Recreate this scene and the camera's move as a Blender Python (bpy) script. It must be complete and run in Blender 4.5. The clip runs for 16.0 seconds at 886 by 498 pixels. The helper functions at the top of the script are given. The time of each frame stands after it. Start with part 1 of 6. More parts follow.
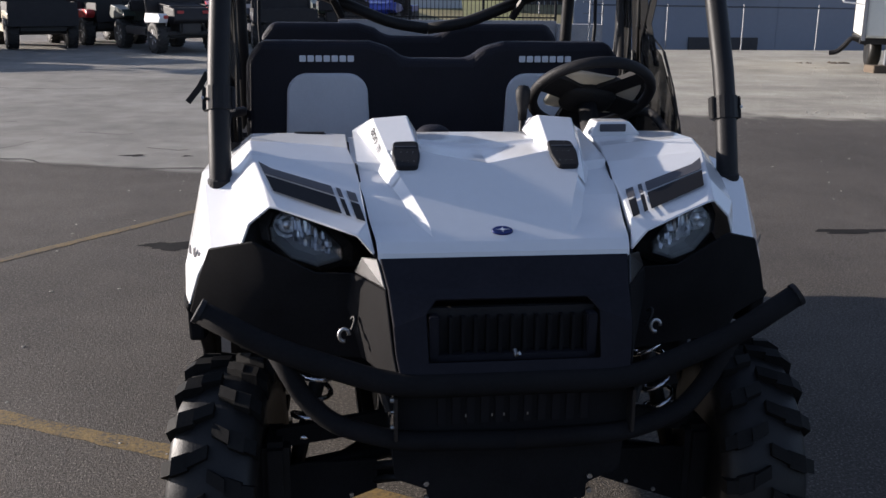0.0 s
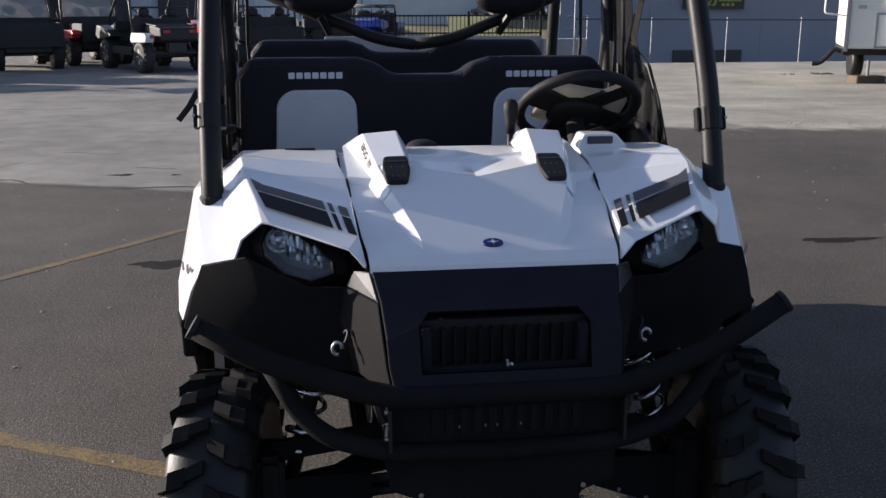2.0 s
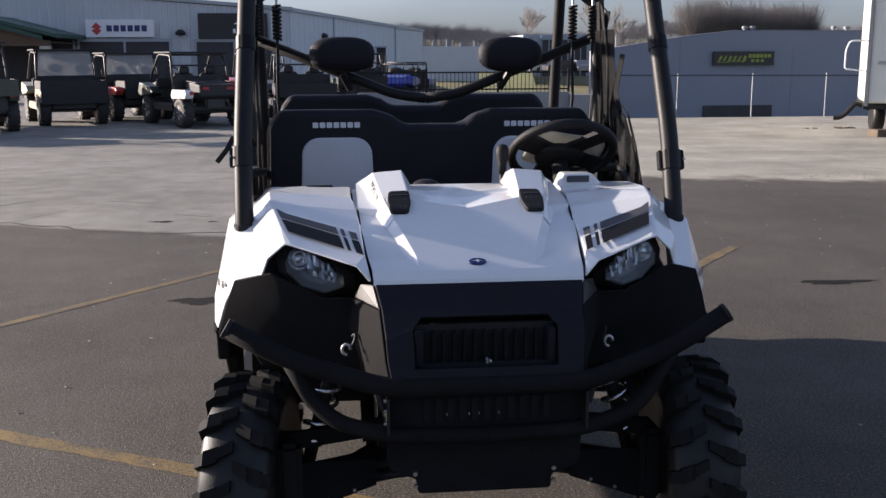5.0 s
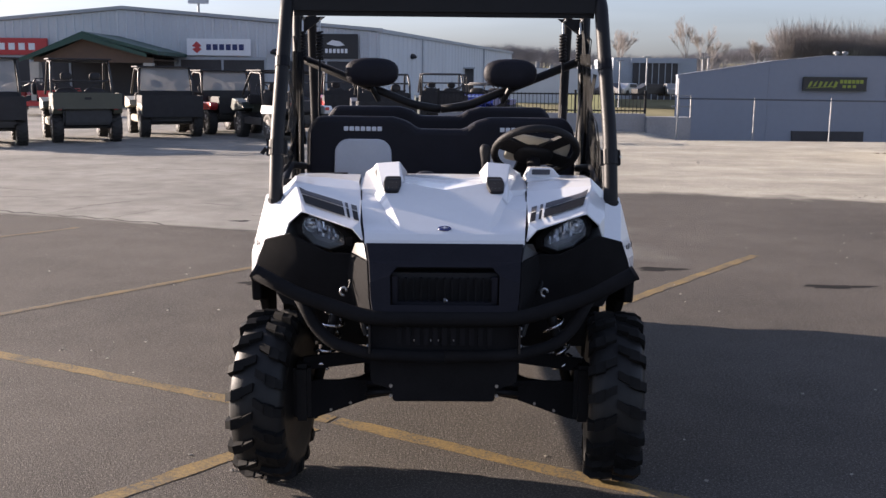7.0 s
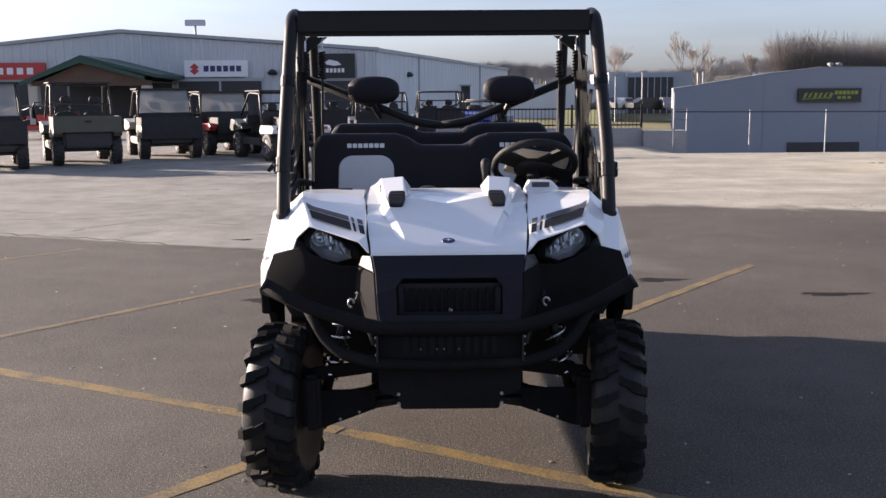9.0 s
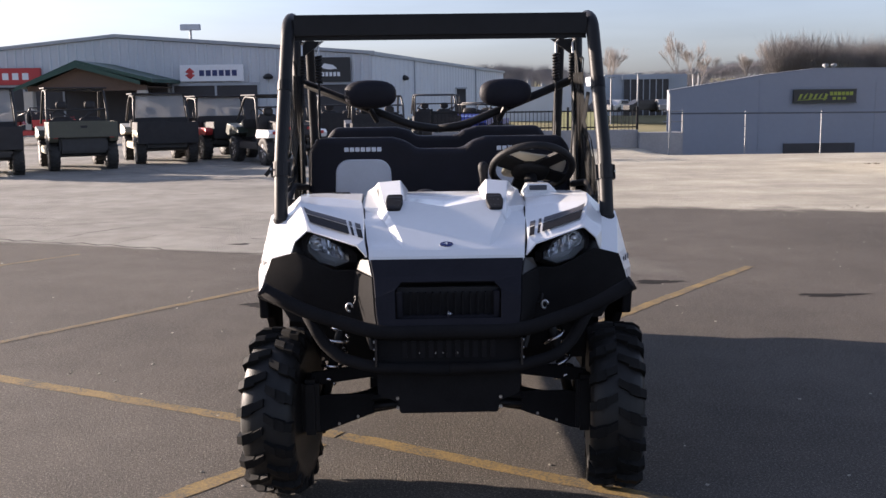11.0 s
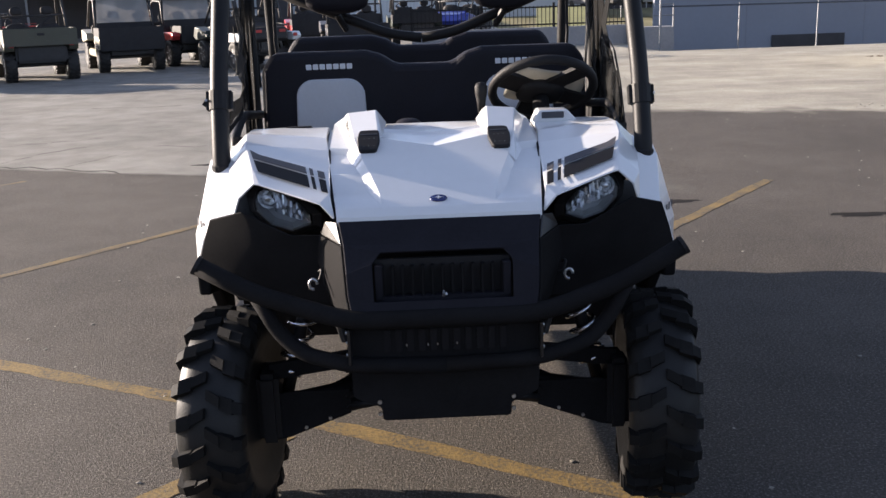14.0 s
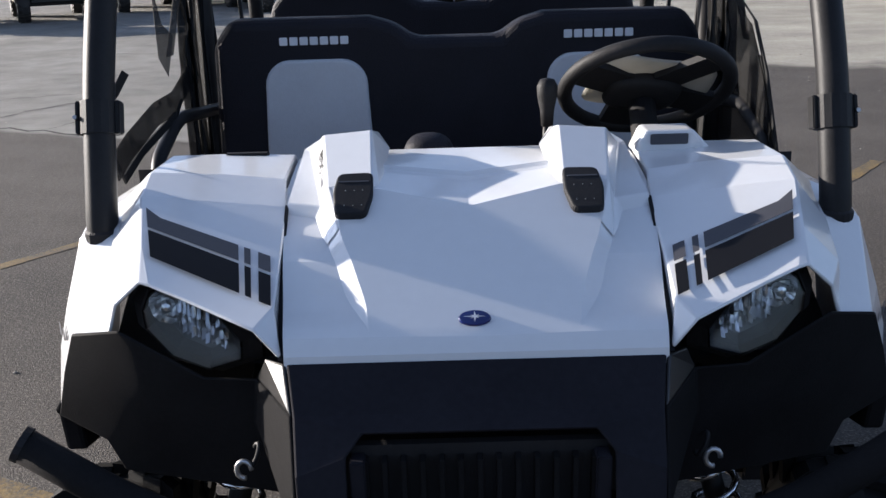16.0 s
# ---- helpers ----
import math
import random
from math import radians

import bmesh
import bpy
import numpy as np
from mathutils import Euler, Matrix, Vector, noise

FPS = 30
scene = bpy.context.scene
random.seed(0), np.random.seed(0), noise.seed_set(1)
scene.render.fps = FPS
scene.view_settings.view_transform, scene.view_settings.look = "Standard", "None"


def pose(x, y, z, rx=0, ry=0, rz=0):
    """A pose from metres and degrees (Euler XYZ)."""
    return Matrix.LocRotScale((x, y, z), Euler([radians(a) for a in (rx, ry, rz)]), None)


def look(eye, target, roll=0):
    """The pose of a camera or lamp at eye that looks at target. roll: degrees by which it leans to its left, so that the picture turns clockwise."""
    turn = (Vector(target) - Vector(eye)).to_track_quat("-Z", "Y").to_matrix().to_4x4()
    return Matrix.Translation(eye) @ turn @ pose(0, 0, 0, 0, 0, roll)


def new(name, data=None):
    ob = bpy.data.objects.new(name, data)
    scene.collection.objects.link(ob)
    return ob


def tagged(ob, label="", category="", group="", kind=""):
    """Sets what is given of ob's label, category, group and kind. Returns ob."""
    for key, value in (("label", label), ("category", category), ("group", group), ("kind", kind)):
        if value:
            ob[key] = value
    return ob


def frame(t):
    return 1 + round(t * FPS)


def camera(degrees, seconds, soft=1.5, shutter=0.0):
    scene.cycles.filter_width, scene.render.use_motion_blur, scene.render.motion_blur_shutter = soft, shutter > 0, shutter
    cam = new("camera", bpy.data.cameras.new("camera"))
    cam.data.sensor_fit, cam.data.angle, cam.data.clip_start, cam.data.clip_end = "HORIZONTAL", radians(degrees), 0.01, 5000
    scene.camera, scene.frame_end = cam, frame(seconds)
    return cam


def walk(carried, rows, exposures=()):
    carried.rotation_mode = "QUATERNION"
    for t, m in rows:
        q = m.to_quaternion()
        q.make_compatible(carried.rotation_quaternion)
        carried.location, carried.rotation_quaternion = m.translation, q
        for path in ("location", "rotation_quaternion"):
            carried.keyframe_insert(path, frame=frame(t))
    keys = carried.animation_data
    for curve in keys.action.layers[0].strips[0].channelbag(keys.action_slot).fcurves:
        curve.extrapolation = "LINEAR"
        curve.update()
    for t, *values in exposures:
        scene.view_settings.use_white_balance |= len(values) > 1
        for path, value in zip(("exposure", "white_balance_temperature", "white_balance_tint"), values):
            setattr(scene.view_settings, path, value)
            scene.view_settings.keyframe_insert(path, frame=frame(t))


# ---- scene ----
cam = camera(48.0, 16.0)
PATH = [
    (0, (-0.39, -2.14, 1.443), (-0.146, -0.223, 0.928), 0.7),
    (0.5, (-0.392, -2.136, 1.443), (-0.154, -0.216, 0.939), 0.1),
    (1, (-0.39, -2.153, 1.441), (-0.145, -0.231, 0.945), -0.1),
    (1.5, (-0.391, -2.158, 1.442), (-0.137, -0.237, 0.945), -0.2),
    (2, (-0.398, -2.162, 1.443), (-0.131, -0.24, 0.958), 0.0),
    (2.5, (-0.402, -2.169, 1.443), (-0.135, -0.244, 0.968), 0.1),
    (3, (-0.404, -2.173, 1.444), (-0.112, -0.255, 0.959), 0.0),
    (3.5, (-0.4, -2.172, 1.443), (-0.105, -0.252, 0.965), -0.0),
    (4, (-0.379, -2.193, 1.438), (-0.087, -0.269, 0.977), 0.6),
    (4.5, (-0.358, -2.346, 1.437), (-0.113, -0.396, 1.066), -0.1),
    (5, (-0.352, -2.596, 1.451), (-0.148, -0.643, 1.073), -0.2),
    (5.2, (-0.317, -2.671, 1.443), (-0.154, -0.707, 1.098), -0.4),
    (7.3, (-0.049, -3.518, 1.434), (-0.021, -1.546, 1.099), 0.6),
    (7.5, (-0.057, -3.534, 1.432), (-0.01, -1.56, 1.113), 0.2),
    (8, (-0.072, -3.562, 1.434), (-0.022, -1.588, 1.12), -0.1),
    (8.5, (-0.073, -3.562, 1.434), (-0.041, -1.586, 1.125), -0.3),
    (11, (-0.079, -3.559, 1.436), (-0.041, -1.582, 1.138), -0.7),
    (11.5, (-0.075, -3.554, 1.434), (-0.042, -1.577, 1.133), -0.8),
    (12, (-0.07, -3.514, 1.428), (-0.078, -1.539, 1.11), -1.0),
    (12.5, (-0.043, -3.521, 1.44), (-0.053, -1.549, 1.106), -1.5),
    (13, (-0.034, -3.323, 1.444), (-0.084, -1.38, 0.972), -1.7),
    (13.5, (-0.096, -3.043, 1.473), (-0.075, -1.107, 0.971), -1.8),
    (14, (-0.08, -2.696, 1.456), (-0.015, -0.76, 0.961), -1.9),
    (14.5, (-0.078, -2.381, 1.463), (-0.099, -0.453, 0.931), -1.8),
    (15, (-0.096, -2.046, 1.452), (-0.08, -0.132, 0.871), -1.6),
    (15.2, (-0.089, -1.914, 1.464), (-0.035, -0.015, 0.839), -1.8),
    (15.5, (-0.065, -1.719, 1.443), (-0.031, 0.182, 0.823), -2.0),
    (15.6, (-0.057, -1.653, 1.463), (-0.034, 0.246, 0.834), -2.1),
    (16, (-0.035, -1.419, 1.462), (-0.046, 0.486, 0.852), -1.7),
]
walk(cam, [(t, look(eye, target, roll)) for t, eye, target, roll in PATH],
     exposures=[(0, 1.23, 5560, 12), (4, 1.22, 5620, 13), (4.7, 1.38, 5680, 14), (5.4, 1.58, 5860, 15), (8, 1.86, 6050, 17), (12.5, 1.88, 6030, 16), (13.5, 1.86, 5950, 14), (14.5, 1.84, 5930, 13), (15.4, 1.80, 5680, 11), (16, 1.52, 5470, 10)])

# ---- light ----
SUN_EL, SUN_FROM = radians(12.6), Vector((-0.930, 0.368))          # the sun stands low, to the left and behind the vehicle
sun_dir = Vector((SUN_FROM.x * math.cos(SUN_EL), SUN_FROM.y * math.cos(SUN_EL), math.sin(SUN_EL)))
world = bpy.data.worlds.new("world")
scene.world = world
world.use_nodes = True
sky = world.node_tree.nodes.new("ShaderNodeTexSky")
sky.sky_type, sky.sun_disc = "NISHITA", False
sky.sun_elevation, sky.sun_rotation = SUN_EL, math.atan2(SUN_FROM.x, SUN_FROM.y)
sky.air_density, sky.dust_density, sky.ozone_density = 1.0, 1.6, 2.5
thin = world.node_tree.nodes.new("ShaderNodeHueSaturation")     # high thin cloud pales the sky
thin.inputs["Saturation"].default_value = 0.52
world.node_tree.links.new(sky.outputs[0], thin.inputs["Color"])
cool = world.node_tree.nodes.new("ShaderNodeMix")
cool.data_type, cool.blend_type = "RGBA", "MULTIPLY"
cool.inputs[0].default_value, cool.inputs[7].default_value = 1.0, (0.96, 0.985, 1.10, 1)
world.node_tree.links.new(thin.outputs[0], cool.inputs[6])
# faint level streaks of high cloud
sky_co = world.node_tree.nodes.new("ShaderNodeTexCoord")
flat = world.node_tree.nodes.new("ShaderNodeMapping")
flat.inputs["Scale"].default_value = (1.6, 1.6, 11.0)
streaks = world.node_tree.nodes.new("ShaderNodeTexNoise")
streaks.inputs["Scale"].default_value, streaks.inputs["Detail"].default_value = 2.2, 6
cloud = world.node_tree.nodes.new("ShaderNodeMapRange")
cloud.inputs["From Min"].default_value, cloud.inputs["From Max"].default_value = 0.3, 0.7
cloud.inputs["To Min"].default_value, cloud.inputs["To Max"].default_value = 0.88, 1.06
veil = world.node_tree.nodes.new("ShaderNodeVectorMath")
veil.operation = "SCALE"
world.node_tree.links.new(sky_co.outputs["Generated"], flat.inputs[0])
world.node_tree.links.new(flat.outputs[0], streaks.inputs["Vector"])
world.node_tree.links.new(streaks.outputs[0], cloud.inputs[0])
world.node_tree.links.new(cool.outputs[2], veil.inputs[0])
world.node_tree.links.new(cloud.outputs[0], veil.inputs["Scale"])
world.node_tree.links.new(veil.outputs[0], world.node_tree.nodes["Background"].inputs[0])
world.node_tree.nodes["Background"].inputs[1].default_value = 0.064
sun = new("sun", bpy.data.lights.new("sun", "SUN"))
sun.data.energy, sun.data.angle, sun.data.color = 4.6, radians(0.6), (1.0, 0.82, 0.62)
sun.matrix_world = look(sun_dir * 60, (0, 0, 0))


# ---- materials ----
def ramp(nt, src, stops):
    r = nt.nodes.new("ShaderNodeValToRGB")
    while len(r.color_ramp.elements) < len(stops):
        r.color_ramp.elements.new(0.5)
    for e, (p, c) in zip(r.color_ramp.elements, stops):
        e.position, e.color = p, (*c, 1)
    nt.links.new(src, r.inputs[0])
    return r.outputs[0]


def noise_tex(nt, vec, scale, detail=4, rough=0.55):
    n = nt.nodes.new("ShaderNodeTexNoise")
    n.inputs["Scale"].default_value, n.inputs["Detail"].default_value, n.inputs["Roughness"].default_value = scale, detail, rough
    if vec:
        nt.links.new(vec, n.inputs["Vector"])
    return n.outputs[0]


def mixed(nt, fac, a, b, mode="MIX"):
    m = nt.nodes.new("ShaderNodeMix")
    m.data_type, m.blend_type = "RGBA", mode
    for socket, v in ((m.inputs[0], fac), (m.inputs[6], a), (m.inputs[7], b)):
        if hasattr(v, "is_linked"):
            nt.links.new(v, socket)
        else:
            socket.default_value = v if isinstance(v, (int, float)) else (*v, 1)
    return m.outputs[2]


def calc(nt, op, a, b=0.0, c=0.0):
    m = nt.nodes.new("ShaderNodeMath")
    m.operation = op
    for s, v in zip(m.inputs, (a, b, c)):
        if hasattr(v, "is_linked"):
            nt.links.new(v, s)
        else:
            s.default_value = v
    return m.outputs[0]


def bumped(nt, height, strength, distance):
    b = nt.nodes.new("ShaderNodeBump")
    b.inputs["Strength"].default_value, b.inputs["Distance"].default_value = strength, distance
    nt.links.new(height, b.inputs["Height"])
    nt.links.new(b.outputs[0], nt.nodes["Principled BSDF"].inputs["Normal"])


def material(name, colour, rough=0.6, metal=0.0, vary=0.15, scale=6.0, bump=0.0, bump_scale=200.0, coat=0.0, spec=0.5):
    """A surface with stains at a large scale and grain at a small one."""
    m = bpy.data.materials.new(name)
    m.use_nodes = True
    nt, p = m.node_tree, m.node_tree.nodes["Principled BSDF"]
    co = nt.nodes.new("ShaderNodeTexCoord").outputs["Object"]
    big, fine = noise_tex(nt, co, scale, 5), noise_tex(nt, co, scale * 14, 3)
    f = calc(nt, "MULTIPLY_ADD", fine, 0.4, calc(nt, "MULTIPLY", big, 0.6))
    lo, hi = [c * (1 - vary) for c in colour], [min(1.0, c * (1 + vary)) for c in colour]
    nt.links.new(ramp(nt, f, [(0.32, lo), (0.68, hi)]), p.inputs["Base Color"])
    nt.links.new(calc(nt, "MULTIPLY_ADD", f, 0.3, max(0.03, rough - 0.15)), p.inputs["Roughness"])
    p.inputs["Metallic"].default_value = metal
    p.inputs["Specular IOR Level"].default_value = spec
    p.inputs["Coat Weight"].default_value = coat
    p.inputs["Coat Roughness"].default_value = 0.05
    if bump:
        bumped(nt, noise_tex(nt, co, bump_scale, 3), bump, 0.003)
    return m


def clear_sheet(name, tint, rough):
    """Thin clear plastic: light goes straight through, the surface shines by its Fresnel gloss."""
    m = bpy.data.materials.new(name)
    m.use_nodes = True
    nt = m.node_tree
    nt.nodes.remove(nt.nodes["Principled BSDF"])
    clear, gloss, mix, fres = (nt.nodes.new("ShaderNode" + k) for k in ("BsdfTransparent", "BsdfGlossy", "MixShader", "Fresnel"))
    clear.inputs[0].default_value = (*tint, 1)
    gloss.inputs["Roughness"].default_value = rough
    fres.inputs[0].default_value = 1.45
    nt.links.new(fres.outputs[0], mix.inputs[0])
    nt.links.new(clear.outputs[0], mix.inputs[1])
    nt.links.new(gloss.outputs[0], mix.inputs[2])
    nt.links.new(mix.outputs[0], nt.nodes["Material Output"].inputs[0])
    return m


WHITE_PAINT = material("white gloss bodywork", (0.78, 0.785, 0.79), 0.2, vary=0.025, scale=3, coat=0.45)
BLACK_PLASTIC = material("black moulded plastic", (0.017, 0.0165, 0.0175), 0.6, vary=0.25, scale=9, bump=0.25, bump_scale=420, spec=0.22)
CHEEK = material("glossy black nose plastic", (0.014, 0.013, 0.013), 0.34, vary=0.15, scale=9, bump=0.08, bump_scale=420, spec=0.6)
NAVY_PLASTIC = material("dark moulded nose", (0.019, 0.0185, 0.023), 0.65, vary=0.2, scale=7, bump=0.15, bump_scale=500, spec=0.06)
FASCIA = material("black fascia plastic", (0.014, 0.0135, 0.014), 0.75, vary=0.25, scale=9, bump=0.3, bump_scale=420, spec=0.05)
BLACK_METAL = material("black powder-coated steel", (0.016, 0.0155, 0.016), 0.48, vary=0.25, scale=12, bump=0.1, bump_scale=300, spec=0.2)
RUBBER = material("tyre rubber", (0.0115, 0.011, 0.0105), 0.5, vary=0.35, scale=14, bump=0.2, bump_scale=160, spec=0.35)
DUSTY_RUBBER = material("dusty tyre rubber", (0.0125, 0.012, 0.0115), 0.65, vary=0.4, scale=16, bump=0.2, bump_scale=160, spec=0.10)
SATIN_GREY = material("smoked lamp bowl", (0.12, 0.122, 0.125), 0.35, vary=0.15, scale=12, spec=0.5)
VINYL = material("black seat vinyl", (0.016, 0.0155, 0.021), 0.55, vary=0.2, scale=8, bump=0.5, bump_scale=260, spec=0.18)
GREY_VINYL = material("light grey seat vinyl", (0.56, 0.58, 0.62), 0.5, vary=0.05, scale=8, bump=0.3, bump_scale=260)
WEBBING = material("black webbing", (0.02, 0.02, 0.02), 0.8, vary=0.3, scale=30, bump=0.6, bump_scale=600, spec=0.15)
DECAL_BLACK = material("black decal", (0.012, 0.012, 0.014), 0.45, vary=0.1, spec=0.12)
DECAL_GREY = material("dark grey decal", (0.085, 0.085, 0.095), 0.45, vary=0.1, spec=0.2)
DECAL_WHITE = material("white print", (0.72, 0.74, 0.78), 0.5, vary=0.05)
BLUE_BADGE = material("blue badge enamel", (0.01, 0.02, 0.12), 0.2, vary=0.1, coat=0.6)
CHROME = material("chrome", (0.75, 0.75, 0.76), 0.12, metal=1.0, vary=0.08, scale=20)
STEEL = material("bare steel", (0.45, 0.45, 0.44), 0.4, metal=1.0, vary=0.2, scale=20)
LENS = clear_sheet("clear lamp lens", (0.93, 0.95, 0.96), 0.03)


def netting(name, colour, open_share, uneven=2.0):
    """Fine woven mesh: threads with see-through holes between them."""
    m = bpy.data.materials.new(name)
    m.use_nodes = True
    nt = m.node_tree
    p = nt.nodes["Principled BSDF"]
    p.inputs["Base Color"].default_value, p.inputs["Roughness"].default_value = (*colour, 1), 0.8
    p.inputs["Specular IOR Level"].default_value = 0.12
    co = nt.nodes.new("ShaderNodeTexCoord").outputs["Object"]
    blot = noise_tex(nt, co, 30, 3)
    share = calc(nt, "ADD", calc(nt, "MULTIPLY", calc(nt, "SUBTRACT", blot, 0.5), uneven * open_share), open_share)
    clear, mix = nt.nodes.new("ShaderNodeBsdfTransparent"), nt.nodes.new("ShaderNodeMixShader")
    nt.links.new(share, mix.inputs[0])
    nt.links.new(p.outputs[0], mix.inputs[1])
    nt.links.new(clear.outputs[0], mix.inputs[2])
    nt.links.new(mix.outputs[0], nt.nodes["Material Output"].inputs[0])
    return m


MILKY = netting("milky clear screen", (0.40, 0.395, 0.385), 0.50, 0.12)
NETTING = netting("black netting", (0.009, 0.0088, 0.009), 0.22, 1.6)
# paler copy of the black netting; the lift stands for sunlight
SUNLIT_NET = netting("netting with sunlight in its colour", (0.05, 0.048, 0.046), 0.34, 0.5)
OLIVE = material("olive beige bodywork", (0.085, 0.083, 0.058), 0.5, vary=0.12, scale=4)
SAND = material("sand beige bodywork", (0.36, 0.32, 0.23), 0.4, vary=0.1, scale=4)
RED = material("red bodywork", (0.42, 0.03, 0.03), 0.3, vary=0.1, scale=4, coat=0.3)
BLUE = material("blue bodywork", (0.02, 0.035, 0.24), 0.3, vary=0.1, scale=4, coat=0.3)
DARK_GREEN = material("dark green bodywork", (0.03, 0.04, 0.03), 0.4, vary=0.2, scale=4)
ALLOY = material("silver alloy", (0.55, 0.55, 0.55), 0.35, metal=0.8, vary=0.1, scale=20)
METAL_WALL = material("pale grey wall sheet", (0.52, 0.54, 0.56), 0.5, vary=0.06, scale=0.6)
WALL_TRIM = material("grey wall flashing", (0.34, 0.36, 0.38), 0.5, vary=0.08, scale=1)
BLUE_WALL = material("blue grey rendered wall", (0.255, 0.27, 0.31), 0.8, vary=0.06, scale=0.25)
GREEN_ROOF = material("dark green metal roof", (0.02, 0.06, 0.045), 0.5, vary=0.15, scale=2)
TIMBER = material("brown stained timber", (0.10, 0.065, 0.045), 0.7, vary=0.2, scale=3)
STONE = material("pale column render", (0.42, 0.40, 0.36), 0.8, vary=0.15, scale=2)
# dark glass, raised from near black to stand for haze over it
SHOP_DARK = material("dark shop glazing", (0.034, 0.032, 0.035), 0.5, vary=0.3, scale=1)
SIGN_WHITE = material("white sign face", (0.75, 0.75, 0.76), 0.4, vary=0.04)
SIGN_RED = material("red sign face", (0.45, 0.04, 0.04), 0.4, vary=0.06)
SIGN_BLACK = material("black sign face", (0.018, 0.018, 0.02), 0.4, vary=0.15)
SIGN_NAVY = material("dark blue sign ink", (0.02, 0.03, 0.12), 0.4, vary=0.05)
SIGN_LIME = material("yellow green sign ink", (0.26, 0.31, 0.035), 0.5, vary=0.25, scale=2)
GALV = material("galvanised steel", (0.22, 0.23, 0.245), 0.5, metal=0.3, vary=0.1, scale=10)
FENCE_DARK = material("dark fence rail", (0.06, 0.07, 0.09), 0.6, vary=0.1)
CONCRETE = material("weathered concrete", (0.30, 0.30, 0.31), 0.85, vary=0.15, scale=1.2, bump=0.3, bump_scale=40)
TRAILER_WHITE = material("off-white trailer skin", (0.68, 0.68, 0.62), 0.4, vary=0.06, scale=2)
WOOD_BLOCK = material("weathered wood block", (0.10, 0.075, 0.05), 0.85, vary=0.25, scale=8)
BARK = material("grey winter bark", (0.120, 0.112, 0.108), 0.9, vary=0.25, scale=3)
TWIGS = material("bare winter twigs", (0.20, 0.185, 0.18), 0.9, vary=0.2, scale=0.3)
# pale bluish grey puts the distance haze into the far twigs' colour
HAZED_TWIGS = material("distant winter woods with haze in colour", (0.225, 0.22, 0.235), 0.95, vary=0.15, scale=0.05)
# blacks of the parked row, raised to carry haze and lens veil
PARK_BLACK = material("haze-lifted black plastic", (0.029, 0.0275, 0.029), 0.6, vary=0.3, scale=7, spec=0.3)
PARK_METAL = material("haze-lifted black steel tube", (0.040, 0.039, 0.040), 0.45, vary=0.25, scale=9, spec=0.35)
PARK_RUBBER = material("haze-lifted grey-black rubber", (0.040, 0.038, 0.036), 0.65, vary=0.3, scale=12, spec=0.25)
EVERGREEN = material("dark evergreen", (0.03, 0.04, 0.03), 0.9, vary=0.3, scale=0.5)
GRASS = material("winter grass", (0.20, 0.20, 0.07), 0.95, vary=0.25, scale=1.0, bump=0.5, bump_scale=20)
ROOF_GREY = material("pale roof membrane", (0.33, 0.36, 0.40), 0.7, vary=0.08, scale=0.4)


